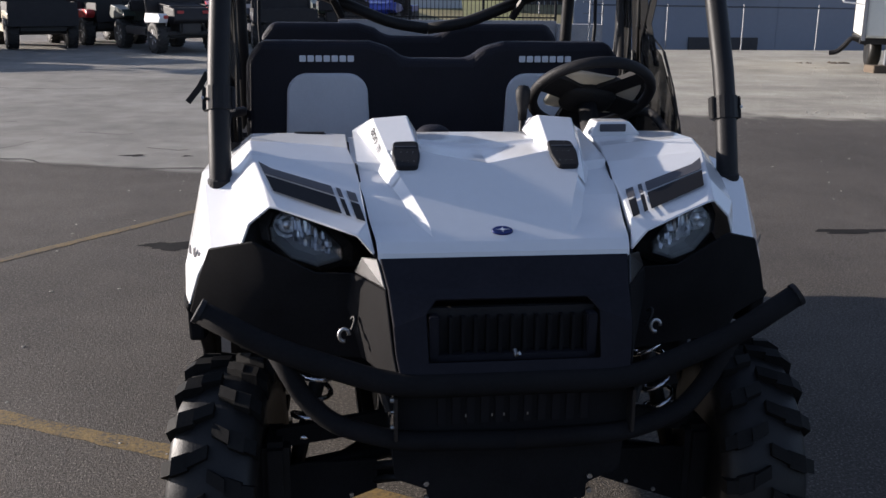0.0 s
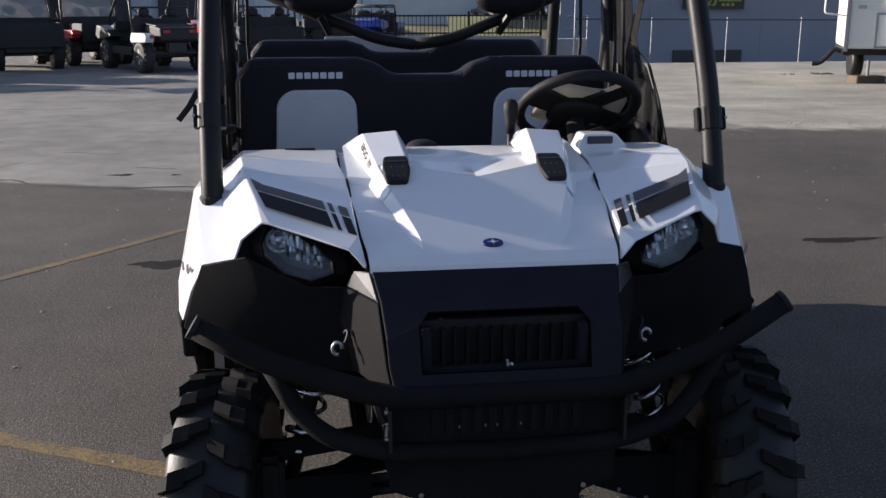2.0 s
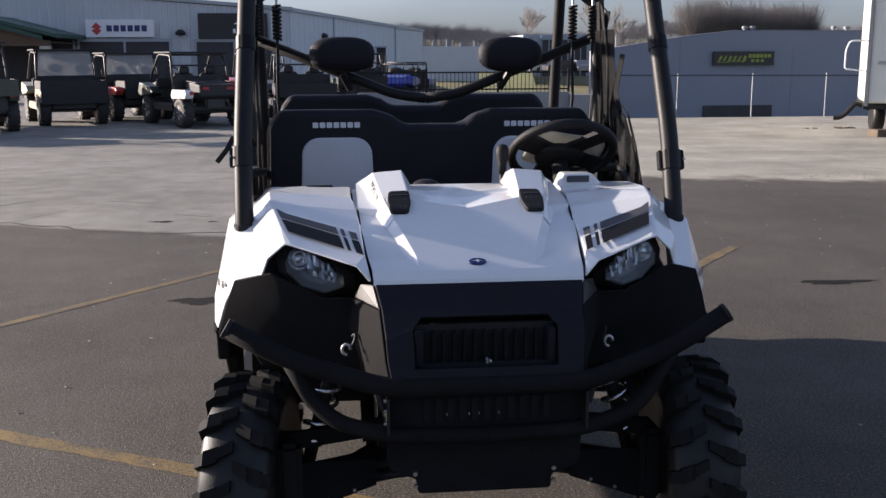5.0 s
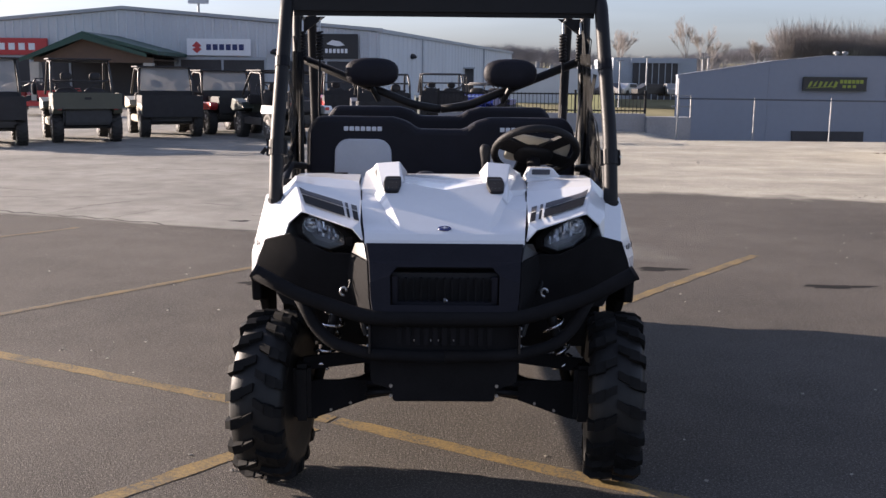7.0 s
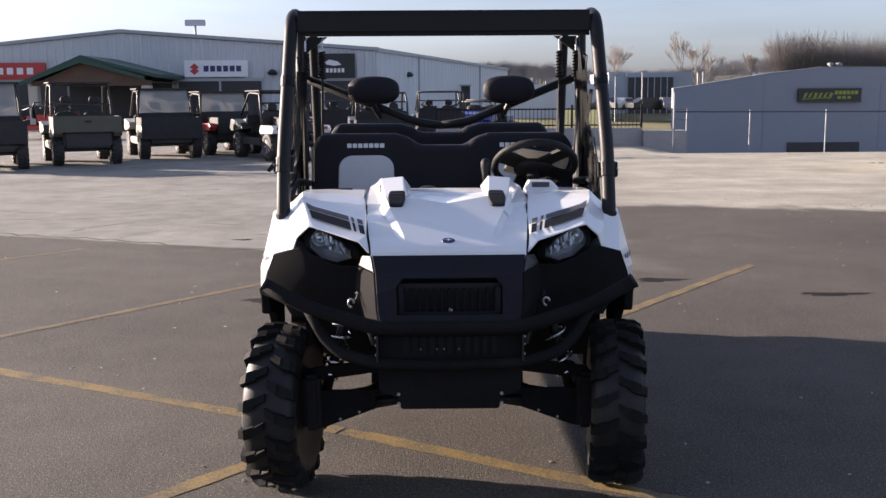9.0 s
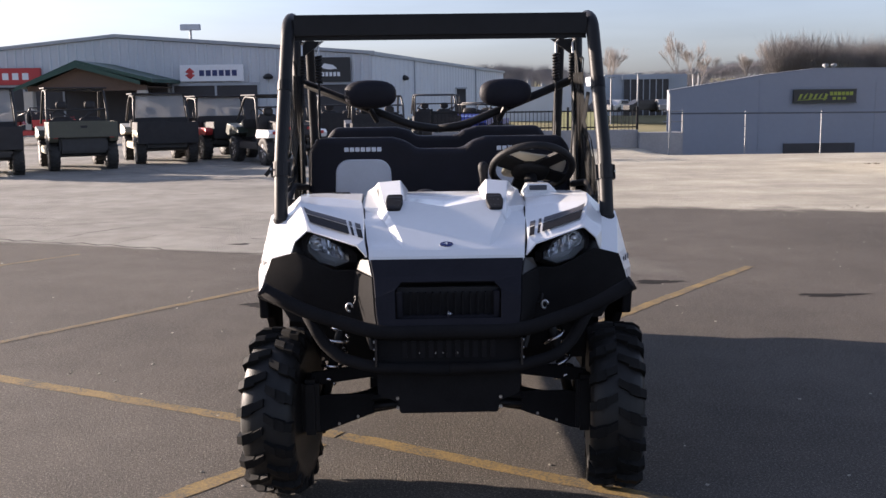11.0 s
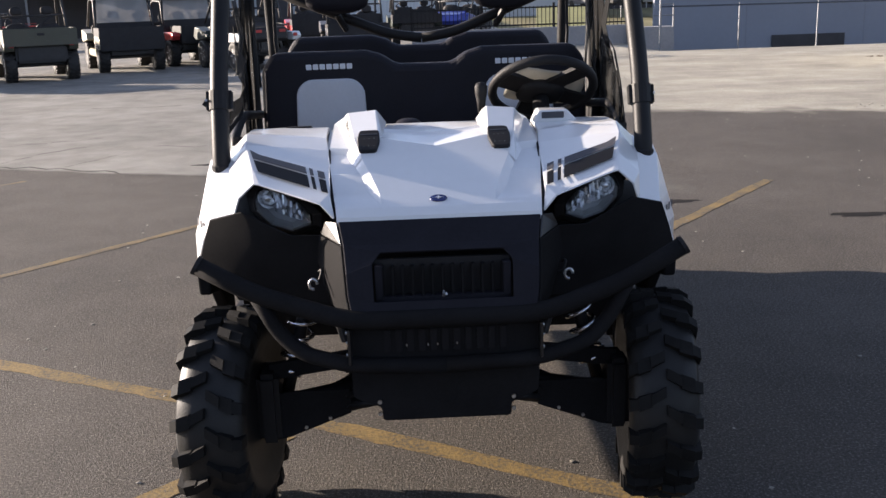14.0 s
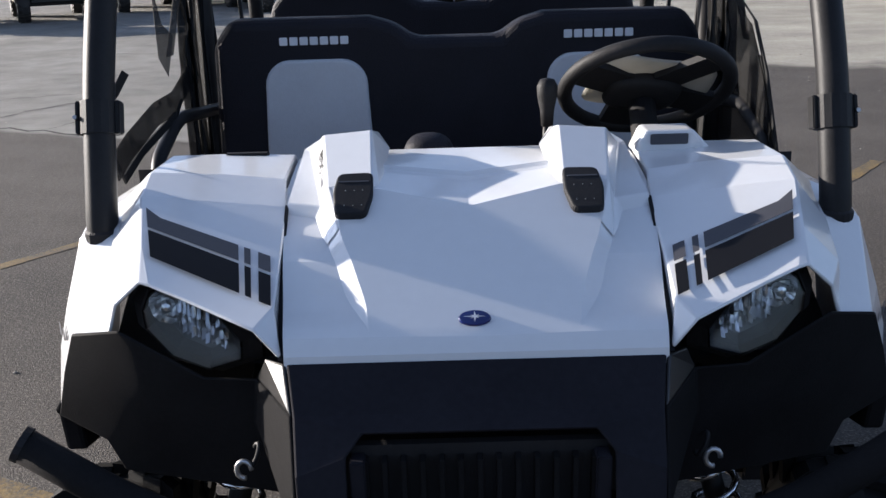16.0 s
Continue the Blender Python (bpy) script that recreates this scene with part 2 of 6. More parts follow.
def ground_material():
    """Asphalt near the vehicle, old pale concrete behind it, gravel to the right, dry grass far off."""
    m = bpy.data.materials.new("yard ground")
    m.use_nodes = True
    nt, p = m.node_tree, m.node_tree.nodes["Principled BSDF"]
    co = nt.nodes.new("ShaderNodeTexCoord").outputs["Object"]
    sep = nt.nodes.new("ShaderNodeSeparateXYZ")
    nt.links.new(co, sep.inputs[0])
    x, y = sep.outputs[0], sep.outputs[1]
    wob = calc(nt, "SUBTRACT", noise_tex(nt, co, 0.9, 6, 0.6), 0.5)
    grit, patch, stain = noise_tex(nt, co, 95, 4, 0.8), noise_tex(nt, co, 0.55, 5), noise_tex(nt, co, 3.0, 5)
    speck = ramp(nt, noise_tex(nt, co, 105, 2, 0.7), [(0.54, (0, 0, 0)), (0.66, (1, 1, 1))])
    pit = ramp(nt, noise_tex(nt, co, 78, 3, 0.75), [(0.34, (1, 1, 1)), (0.46, (0, 0, 0))])
    asphalt = ramp(nt, calc(nt, "MULTIPLY_ADD", grit, 0.55, calc(nt, "MULTIPLY_ADD", patch, 0.3, calc(nt, "MULTIPLY", stain, 0.15))),
                   [(0.34, (0.031, 0.0275, 0.024)), (0.5, (0.072, 0.063, 0.054)), (0.66, (0.135, 0.118, 0.100))])
    asphalt = mixed(nt, calc(nt, "MULTIPLY", speck, 0.55), asphalt, (0.29, 0.26, 0.22))
    asphalt = mixed(nt, calc(nt, "MULTIPLY", pit, 0.7), asphalt, (0.022, 0.0195, 0.017))
    pale = ramp(nt, calc(nt, "MULTIPLY_ADD", patch, 0.6, calc(nt, "MULTIPLY", stain, 0.4)),
                [(0.32, (0.155, 0.149, 0.131)), (0.5, (0.247, 0.237, 0.211)), (0.68, (0.36, 0.346, 0.308))])
    pale = mixed(nt, calc(nt, "MULTIPLY", grit, 0.35), pale, (0.15, 0.14, 0.13))
    # wheels have drawn the gravel out into streaks along the yard
    drawn = nt.nodes.new("ShaderNodeMapping")
    drawn.inputs["Scale"].default_value = (0.22, 1.25, 1.0)
    drawn.inputs["Rotation"].default_value = (0, 0, radians(12))
    nt.links.new(co, drawn.inputs[0])
    streak = noise_tex(nt, drawn.outputs[0], 1.1, 7, 0.65)
    gravel = ramp(nt, calc(nt, "MULTIPLY_ADD", streak, 0.22, calc(nt, "MULTIPLY_ADD", noise_tex(nt, co, 0.55, 9, 0.72), 0.50, calc(nt, "MULTIPLY", noise_tex(nt, co, 26, 4, 0.7), 0.25))),
                  [(0.34, (0.185, 0.170, 0.138)), (0.5, (0.35, 0.328, 0.272)), (0.64, (0.53, 0.50, 0.415))])
    grass = ramp(nt, noise_tex(nt, co, 0.2, 6), [(0.3, (0.15, 0.14, 0.07)), (0.7, (0.26, 0.23, 0.12))])

    def over(axis_value, edge, soft, wobble):
        return calc(nt, "MULTIPLY_ADD", calc(nt, "MULTIPLY_ADD", wob, wobble, calc(nt, "SUBTRACT", axis_value, edge)), 1 / soft, 0.5)

    def clamp01(v):
        c = nt.nodes.new("ShaderNodeClamp")
        nt.links.new(v, c.inputs[0])
        return c.outputs[0]
    # the old slab begins behind a cracked joint that runs across the yard
    slab_line = calc(nt, "MULTIPLY_ADD", x, 0.40, y)
    slab = clamp01(over(slab_line, 5.15, 0.12, 0.5))
    left = clamp01(over(calc(nt, "MULTIPLY", x, -1.0), -1.2, 1.6, 1.5))
    stones = clamp01(over(calc(nt, "MULTIPLY_ADD", x, 0.25, y), 10.05, 0.35, 1.6))
    right = clamp01(over(x, 1.2, 2.0, 2.5))
    far = clamp01(over(y, 62.0, 6.0, 6.0))
    col = mixed(nt, calc(nt, "MULTIPLY", slab, left), asphalt, pale)
    col = mixed(nt, calc(nt, "MULTIPLY", stones, right), col, gravel)
    col = mixed(nt, far, col, grass)
    nt.links.new(col, p.inputs["Base Color"])
    p.inputs["Roughness"].default_value = 0.9
    p.inputs["Specular IOR Level"].default_value = 0.32
    bumped(nt, calc(nt, "MULTIPLY_ADD", grit, 1.0, noise_tex(nt, co, 140, 3)), 0.9, 0.007)
    return m


GROUND = ground_material()


def line_paint(name, worn, mid, fresh):
    m = bpy.data.materials.new(name)
    m.use_nodes = True
    nt, p = m.node_tree, m.node_tree.nodes["Principled BSDF"]
    co = nt.nodes.new("ShaderNodeTexCoord").outputs["Object"]
    wear = calc(nt, "MULTIPLY_ADD", noise_tex(nt, co, 70, 4, 0.7), 0.6, calc(nt, "MULTIPLY", noise_tex(nt, co, 5, 4), 0.4))
    nt.links.new(ramp(nt, wear, [(0.40, worn), (0.53, mid), (0.75, fresh)]), p.inputs["Base Color"])
    p.inputs["Roughness"].default_value = 0.8
    bumped(nt, noise_tex(nt, co, 95, 3), 0.5, 0.004)
    return m


YELLOW = line_paint("worn yellow line paint", (0.070, 0.062, 0.05), (0.20, 0.135, 0.045), (0.34, 0.23, 0.07))
FADED = line_paint("faded yellow line paint", (0.075, 0.066, 0.055), (0.165, 0.115, 0.045), (0.30, 0.20, 0.065))


# ---- building blocks ----
def part(name, bm, mat, parent=None, label="", smooth=False, kind=""):
    """Links a bmesh as one mesh object, under a thing or a part."""
    me = bpy.data.meshes.new(name)
    bm.to_mesh(me)
    bm.free()
    me.materials.append(mat)
    if smooth:
        for f in me.polygons:
            f.use_smooth = True
    ob = new(name, me)
    ob.parent = parent
    return tagged(ob, label, kind=kind)


def thing(name, label, category, at=(0, 0, 0), turn=0.0, group="", kind=""):
    ob = new(name)
    ob.matrix_world = pose(*at, 0, 0, turn)
    ob.empty_display_size = 0.1
    return tagged(ob, label, category, group, kind)


def box(bm, x0, y0, z0, x1, y1, z1, bevel=0.0):
    made = bmesh.ops.create_cube(bm, size=1.0, matrix=Matrix.LocRotScale(((x0 + x1) / 2, (y0 + y1) / 2, (z0 + z1) / 2), None, (abs(x1 - x0), abs(y1 - y0), abs(z1 - z0))))
    if bevel:
        edges = {e for v in made["verts"] for e in v.link_edges}
        bmesh.ops.bevel(bm, geom=list(edges), offset=bevel, segments=2, affect="EDGES")
    return bm


def boxes(*rows, bevel=0.0):
    bm = bmesh.new()
    for r in rows:
        box(bm, *r, bevel=bevel)
    return bm


def rounded(points, radius, steps=5):
    """A polyline with its inner corners rounded."""
    pts = [Vector(p) for p in points]
    out = [pts[0]]
    for a, b, c in zip(pts, pts[1:], pts[2:]):
        u, v = (a - b), (c - b)
        r = min(radius, u.length * 0.45, v.length * 0.45)
        p, q = b + u.normalized() * r, b + v.normalized() * r
        out += [p.lerp(b, t).lerp(b.lerp(q, t), t) for t in (i / steps for i in range(steps + 1))]
    return out + [pts[-1]]


def tube(points, radius, sides=12, bm=None, caps=True, close=False):
    """A pipe along a polyline."""
    bm = bm or bmesh.new()
    pts = [Vector(p) for p in points]
    n = len(pts)
    rings, side = [], None
    for i, p in enumerate(pts):
        a, b = (pts[(i - 1) % n], pts[(i + 1) % n]) if close else (pts[max(i - 1, 0)], pts[min(i + 1, n - 1)])
        d = (b - a).normalized()
        if side is None:
            side = d.orthogonal().normalized()
        side = (side - d * side.dot(d)).normalized()
        up = d.cross(side)
        rings.append([bm.verts.new(p + (side * math.cos(t) + up * math.sin(t)) * radius) for t in (math.tau * k / sides for k in range(sides))])
    for r, s in zip(rings, rings[1:] + ([rings[0]] if close else [])):
        for k in range(sides):
            bm.faces.new((r[k], r[(k + 1) % sides], s[(k + 1) % sides], s[k]))
    if caps and not close:
        bm.faces.new(rings[0][::-1])
        bm.faces.new(rings[-1])
    bmesh.ops.recalc_face_normals(bm, faces=bm.faces)
    return bm


def strap(points, width, thick=0.003, across=(0, 1, 0), bm=None):
    """A flat band along a polyline."""
    bm = bm or bmesh.new()
    pts, w = [Vector(p) for p in points], Vector(across).normalized() * width / 2
    rows = []
    for i, p in enumerate(pts):
        d = (pts[min(i + 1, len(pts) - 1)] - pts[max(i - 1, 0)]).normalized()
        n = d.cross(w).normalized() * thick / 2
        rows.append([bm.verts.new(p + s * w + k * n) for s, k in ((-1, -1), (1, -1), (1, 1), (-1, 1))])
    for a, b in zip(rows, rows[1:]):
        for k in range(4):
            bm.faces.new((a[k], a[(k + 1) % 4], b[(k + 1) % 4], b[k]))
    bm.faces.new(rows[0][::-1])
    bm.faces.new(rows[-1])
    bmesh.ops.recalc_face_normals(bm, faces=bm.faces)
    return bm


def prism(outline, y0, y1, bm=None, axis="y"):
    """A plate: an outline of (a, b) pulled along an axis; axis y: (x, z), axis x: (y, z), axis z: (x, y)."""
    bm = bm or bmesh.new()
    put = {"y": lambda a, b, c: (a, c, b), "x": lambda a, b, c: (c, a, b), "z": lambda a, b, c: (a, b, c)}[axis]
    lo, hi = ([bm.verts.new(put(a, b, c)) for a, b in outline] for c in (y0, y1))
    n = len(outline)
    bm.faces.new(lo[::-1])
    bm.faces.new(hi)
    for k in range(n):
        bm.faces.new((lo[k], lo[(k + 1) % n], hi[(k + 1) % n], hi[k]))
    bmesh.ops.recalc_face_normals(bm, faces=bm.faces)
    return bm


def lathe(profile, steps=32, bm=None, axis="x"):
    """Turns a profile of (along, radius) round an axis."""
    bm = bm or bmesh.new()
    rows = []
    for a, r in profile:
        row = []
        for k in range(steps):
            t = math.tau * k / steps
            c, s = r * math.cos(t), r * math.sin(t)
            row.append(bm.verts.new((a, c, s) if axis == "x" else (c, s, a) if axis == "z" else (c, a, s)))
        rows.append(row)
    for r, s in zip(rows, rows[1:]):
        for k in range(steps):
            bm.faces.new((r[k], r[(k + 1) % steps], s[(k + 1) % steps], s[k]))
    bm.faces.new(rows[0])
    bm.faces.new(rows[-1])
    bmesh.ops.recalc_face_normals(bm, faces=bm.faces)
    return bm


def shell(verts, faces, thick=0.006, mirror=False):
    """A panel of given thickness from corner points, thickened inwards."""
    bm = bmesh.new()
    pts = [(-x, y, z) if mirror else (x, y, z) for x, y, z in verts]
    vs = [bm.verts.new(p) for p in pts]
    for f in faces:
        bm.faces.new([vs[i] for i in (f[::-1] if mirror else f)])
    bm.normal_update()
    bmesh.ops.solidify(bm, geom=bm.faces[:], thickness=thick)
    bmesh.ops.recalc_face_normals(bm, faces=bm.faces)
    return bm


def soften(ob, width, segments=2):
    b = ob.modifiers.new("bevel", "BEVEL")
    b.width, b.segments, b.limit_method, b.angle_limit, b.harden_normals = width, segments, "ANGLE", radians(25), False
    return ob


def pillow(x0, y0, z0, x1, y1, z1, r, bm=None):
    """A padded block with soft edges."""
    bm = bm or bmesh.new()
    made = bmesh.ops.create_cube(bm, size=1.0, matrix=Matrix.LocRotScale(((x0 + x1) / 2, (y0 + y1) / 2, (z0 + z1) / 2), None, (x1 - x0, y1 - y0, z1 - z0)))
    bmesh.ops.bevel(bm, geom=list({e for v in made["verts"] for e in v.link_edges}), offset=r, segments=4, affect="EDGES")
    return bm


def text_mesh(words, size, mat, matrix, parent, name="lettering", depth=0.0012):
    cu = bpy.data.curves.new(name, "FONT")
    cu.body, cu.size, cu.extrude, cu.align_x, cu.align_y = words, size, depth, "CENTER", "CENTER"
    tmp = new(name, cu)
    me = bpy.data.meshes.new_from_object(tmp)
    bpy.data.objects.remove(tmp)
    me.materials.clear()
    me.materials.append(mat)
    ob = new(name, me)
    ob.parent, ob.matrix_local = parent, matrix
    return ob


def pad(cx, cy, cz, hx, hy, hz, p=3.0, rings=12, steps=28, bm=None):
    """A soft upholstered pad: a rounded block, full in the middle."""
    bm = bm or bmesh.new()
    rows = []
    for i in range(1, rings):
        a = math.pi * i / rings
        row = []
        for k in range(steps):
            t = math.tau * k / steps
            d = Vector((math.sin(a) * math.cos(t), math.cos(a), math.sin(a) * math.sin(t)))
            r = (abs(d.x) ** p + abs(d.y) ** p + abs(d.z) ** p) ** (-1 / p)
            row.append(bm.verts.new((cx + d.x * r * hx, cy + d.y * r * hy, cz + d.z * r * hz)))
        rows.append(row)
    for r, s in zip(rows, rows[1:]):
        for k in range(steps):
            bm.faces.new((r[k], r[(k + 1) % steps], s[(k + 1) % steps], s[k]))
    bm.faces.new(rows[0])
    bm.faces.new(rows[-1])
    bmesh.ops.recalc_face_normals(bm, faces=bm.faces)
    return bm


def round_corners(outline, radius, steps=4):
    """A closed outline of (a, b) with rounded corners."""
    out, n = [], len(outline)
    for i in range(n):
        a, b, c = (Vector((*outline[(i + k) % n], 0)) for k in (-1, 0, 1))
        u, v = a - b, c - b
        r = min(radius, u.length * 0.45, v.length * 0.45)
        p, q = b + u.normalized() * r, b + v.normalized() * r
        out += [tuple(p.lerp(b, t).lerp(b.lerp(q, t), t).xy) for t in (k / steps for k in range(steps + 1))]
    return out


# ---- ground ----
def height_at(x, y):
    """Level yard; past its right-hand edge the land drops to a lower lot, and far off it rises to wooded hills."""
    s = lambda v, a, b: (lambda t: t * t * (3 - 2 * t))(min(1.0, max(0.0, (v - a) / (b - a))))
    edge = 20.9 if x > 6.2 else 26.0
    drop = -2.2 * s(y, edge, edge + 3.5) * s(x, 4.0, 6.0) * (1 - s(y, 95, 130))
    hill = s(y, 150, 330) * (3.6 + 6.0 * s(x, 60, 140) + 2.5 * math.sin(x * 0.021 + 1) + 1.2 * math.sin(x * 0.067))
    hill += s(y, 330, 900) * 8.0
    return drop + hill


def build_ground():
    bm = bmesh.new()
    xs = [-1800, -900, -400, -200, -120, -80, -50, -30, -20, -12, -6, 0, 3, 4, 4.5, 5, 5.5, 6, 6.3, 7, 9, 12, 16, 22, 30, 40, 55, 75, 100, 140, 200, 400, 900, 1800]
    ys = [-900, -200, -60, -20, -8, 0, 6, 12, 18, 20.5, 21, 21.7, 22.5, 23, 23.6, 24.2, 25, 25.6, 26.2, 27, 28, 29.5, 33, 40, 55, 75, 95, 110, 130, 150, 180, 210, 240, 270, 300, 330, 400, 550, 900, 2500]
    grid = [[bm.verts.new((x, y, height_at(x, y))) for x in xs] for y in ys]
    for a, b in zip(grid, grid[1:]):
        for k in range(len(xs) - 1):
            bm.faces.new((a[k], a[k + 1], b[k + 1], b[k]))
    return part("ground", bm, GROUND, smooth=True)


tagged(build_ground(), "worn grey asphalt yard with pale concrete and gravel", "ground", kind="structure")


def painted_line(x0, y0, x1, y1, width=0.085, paint=YELLOW):
    bm = bmesh.new()
    a, b = Vector((x0, y0)), Vector((x1, y1))
    d = (b - a).normalized()
    n = Vector((-d.y, d.x))
    steps = max(4, int((b - a).length / 0.07))
    rnd = random.Random(int(x0 * 100 + y1 * 10))
    rows = []
    for i in range(steps + 1):
        p = a.lerp(b, i / steps)
        rows.append([bm.verts.new((*(p + n * (s * width / 2 + rnd.uniform(-0.007, 0.007))), 0.002)) for s in (1, -1)])
    for r, s in zip(rows, rows[1:]):
        bm.faces.new((r[0], r[1], s[1], s[0]))
    ob = part("parking_line", bm, paint)
    return tagged(ob, "worn yellow parking line painted on asphalt", "road marking", "parking lines", "structure")


painted_line(-5.2, 3.14, -0.46, 0.597)
painted_line(-0.44, 0.587, 2.6, -1.335)
painted_line(-1.75, -0.88, -0.53, 0.50)
painted_line(1.0, 2.62, 2.68, 4.72)
painted_line(-2.95, 2.07, 0.35, 6.25, .07, FADED)
painted_line(-5.3, 3.72, -3.4, 5.98, .06, FADED)


def crack(points, width, seed):
    """A dark open joint in the paving with ragged edges and some weeds' worth of dirt in it."""
    rnd, bm = random.Random(seed), bmesh.new()
    pts = []
    for a, b in zip(points, points[1:]):
        n = max(2, int((Vector(b) - Vector(a)).length / 0.12))
        pts += [Vector(a).lerp(Vector(b), i / n) + Vector((rnd.uniform(-.02, .02), rnd.uniform(-.05, .05))) for i in range(n)]
    rows = [[bm.verts.new((p.x, p.y + s * width * rnd.uniform(0.15, 1.0), 0.003)) for s in (1, -1)] for p in pts]
    for r, s in zip(rows, rows[1:]):
        bm.faces.new((r[0], r[1], s[1], s[0]))
    return tagged(part("paving_crack", bm, CRACK), "dark ragged crack along the paving joint", "crack", "paving cracks", "structure")


CRACK = material("crack dirt", (0.045, 0.04, 0.036), 0.95, vary=0.4, scale=8)
crack([(-7.5, 8.2), (-4.55, 7.05), (-3.9, 6.8), (-3.18, 6.54), (-2.48, 6.08), (-1.95, 5.86), (-1.35, 5.86), (-0.6, 5.4), (1.5, 4.9)], 0.035, 3)
crack([(-4.05, 6.9), (-3.85, 7.6), (-3.4, 8.1)], 0.03, 5)
crack([(-3.3, 6.65), (-3.05, 7.1), (-2.9, 7.6)], 0.02, 6)
crack([(-5.6, 9.3), (-4.9, 9.05), (-4.55, 9.1)], 0.022, 8)
crack([(-2.75, 7.9), (-2.3, 7.75), (-2.05, 7.8)], 0.018, 9)
crack([(-6.2, 7.9), (-5.2, 8.35), (-4.4, 8.3), (-3.4, 8.75)], 0.016, 10)
crack([(-1.9, 6.9), (-1.6, 6.75), (-1.45, 6.8)], 0.022, 11)
crack([(-4.7, 12.2), (-3.9, 12.0), (-3.2, 12.15)], 0.03, 12)
STAIN = material("oil stain", (0.022, 0.020, 0.019), 0.9, vary=0.5, scale=6, spec=0.1)


def stain(x, y, rx, ry, seed):
    rnd, bm = random.Random(seed), bmesh.new()
    ph = [rnd.uniform(0, 6.3) for _ in range(3)]
    bm.faces.new([bm.verts.new((x + rx * r * math.cos(t), y + ry * r * math.sin(t), 0.0015)) for t, r in
                  ((math.tau * k / 40, 1 + .22 * math.sin(3 * math.tau * k / 40 + ph[0]) + .12 * math.sin(7 * math.tau * k / 40 + ph[1]) + .07 * math.sin(13 * math.tau * k / 40 + ph[2])) for k in range(40))])
    return tagged(part("oil_stain", bm, STAIN), "dark oil stain soaked into asphalt", "stain", "oil stains", "structure")


stain(2.86, 3.45, 0.24, 0.06, 1)
stain(-1.22, 3.42, 0.15, 0.09, 2)
stain(1.74, 4.07, 0.18, 0.08, 4)
stain(-1.95, 6.5, 0.10, 0.05, 6)
stain(-1.5, 6.45, 0.045, 0.03, 7)


# ---- dealer's building ----
def clad_wall(bm, x0, y0, x1, y1, z0, top, pitch, depth=0.035):
    """Ribbed sheet wall between two plan points; top(s) gives its height along the run."""
    a, b = Vector((x0, y0)), Vector((x1, y1))
    d = (b - a).normalized()
    n = Vector((d.y, -d.x))
    count = int((b - a).length / pitch)
    s, row = 0.0, []
    for i in range(count + 1):
        for off, out in ((0, 0), (0.62, 0), (0.70, 1), (0.92, 1)):
            s = min((i + off) * pitch, (b - a).length)
            p = a + d * s + n * depth * out
            row.append((bm.verts.new((p.x, p.y, z0)), bm.verts.new((p.x, p.y, top(s)))))
    for p, q in zip(row, row[1:]):
        bm.faces.new((p[0], q[0], q[1], p[1]))
    return bm


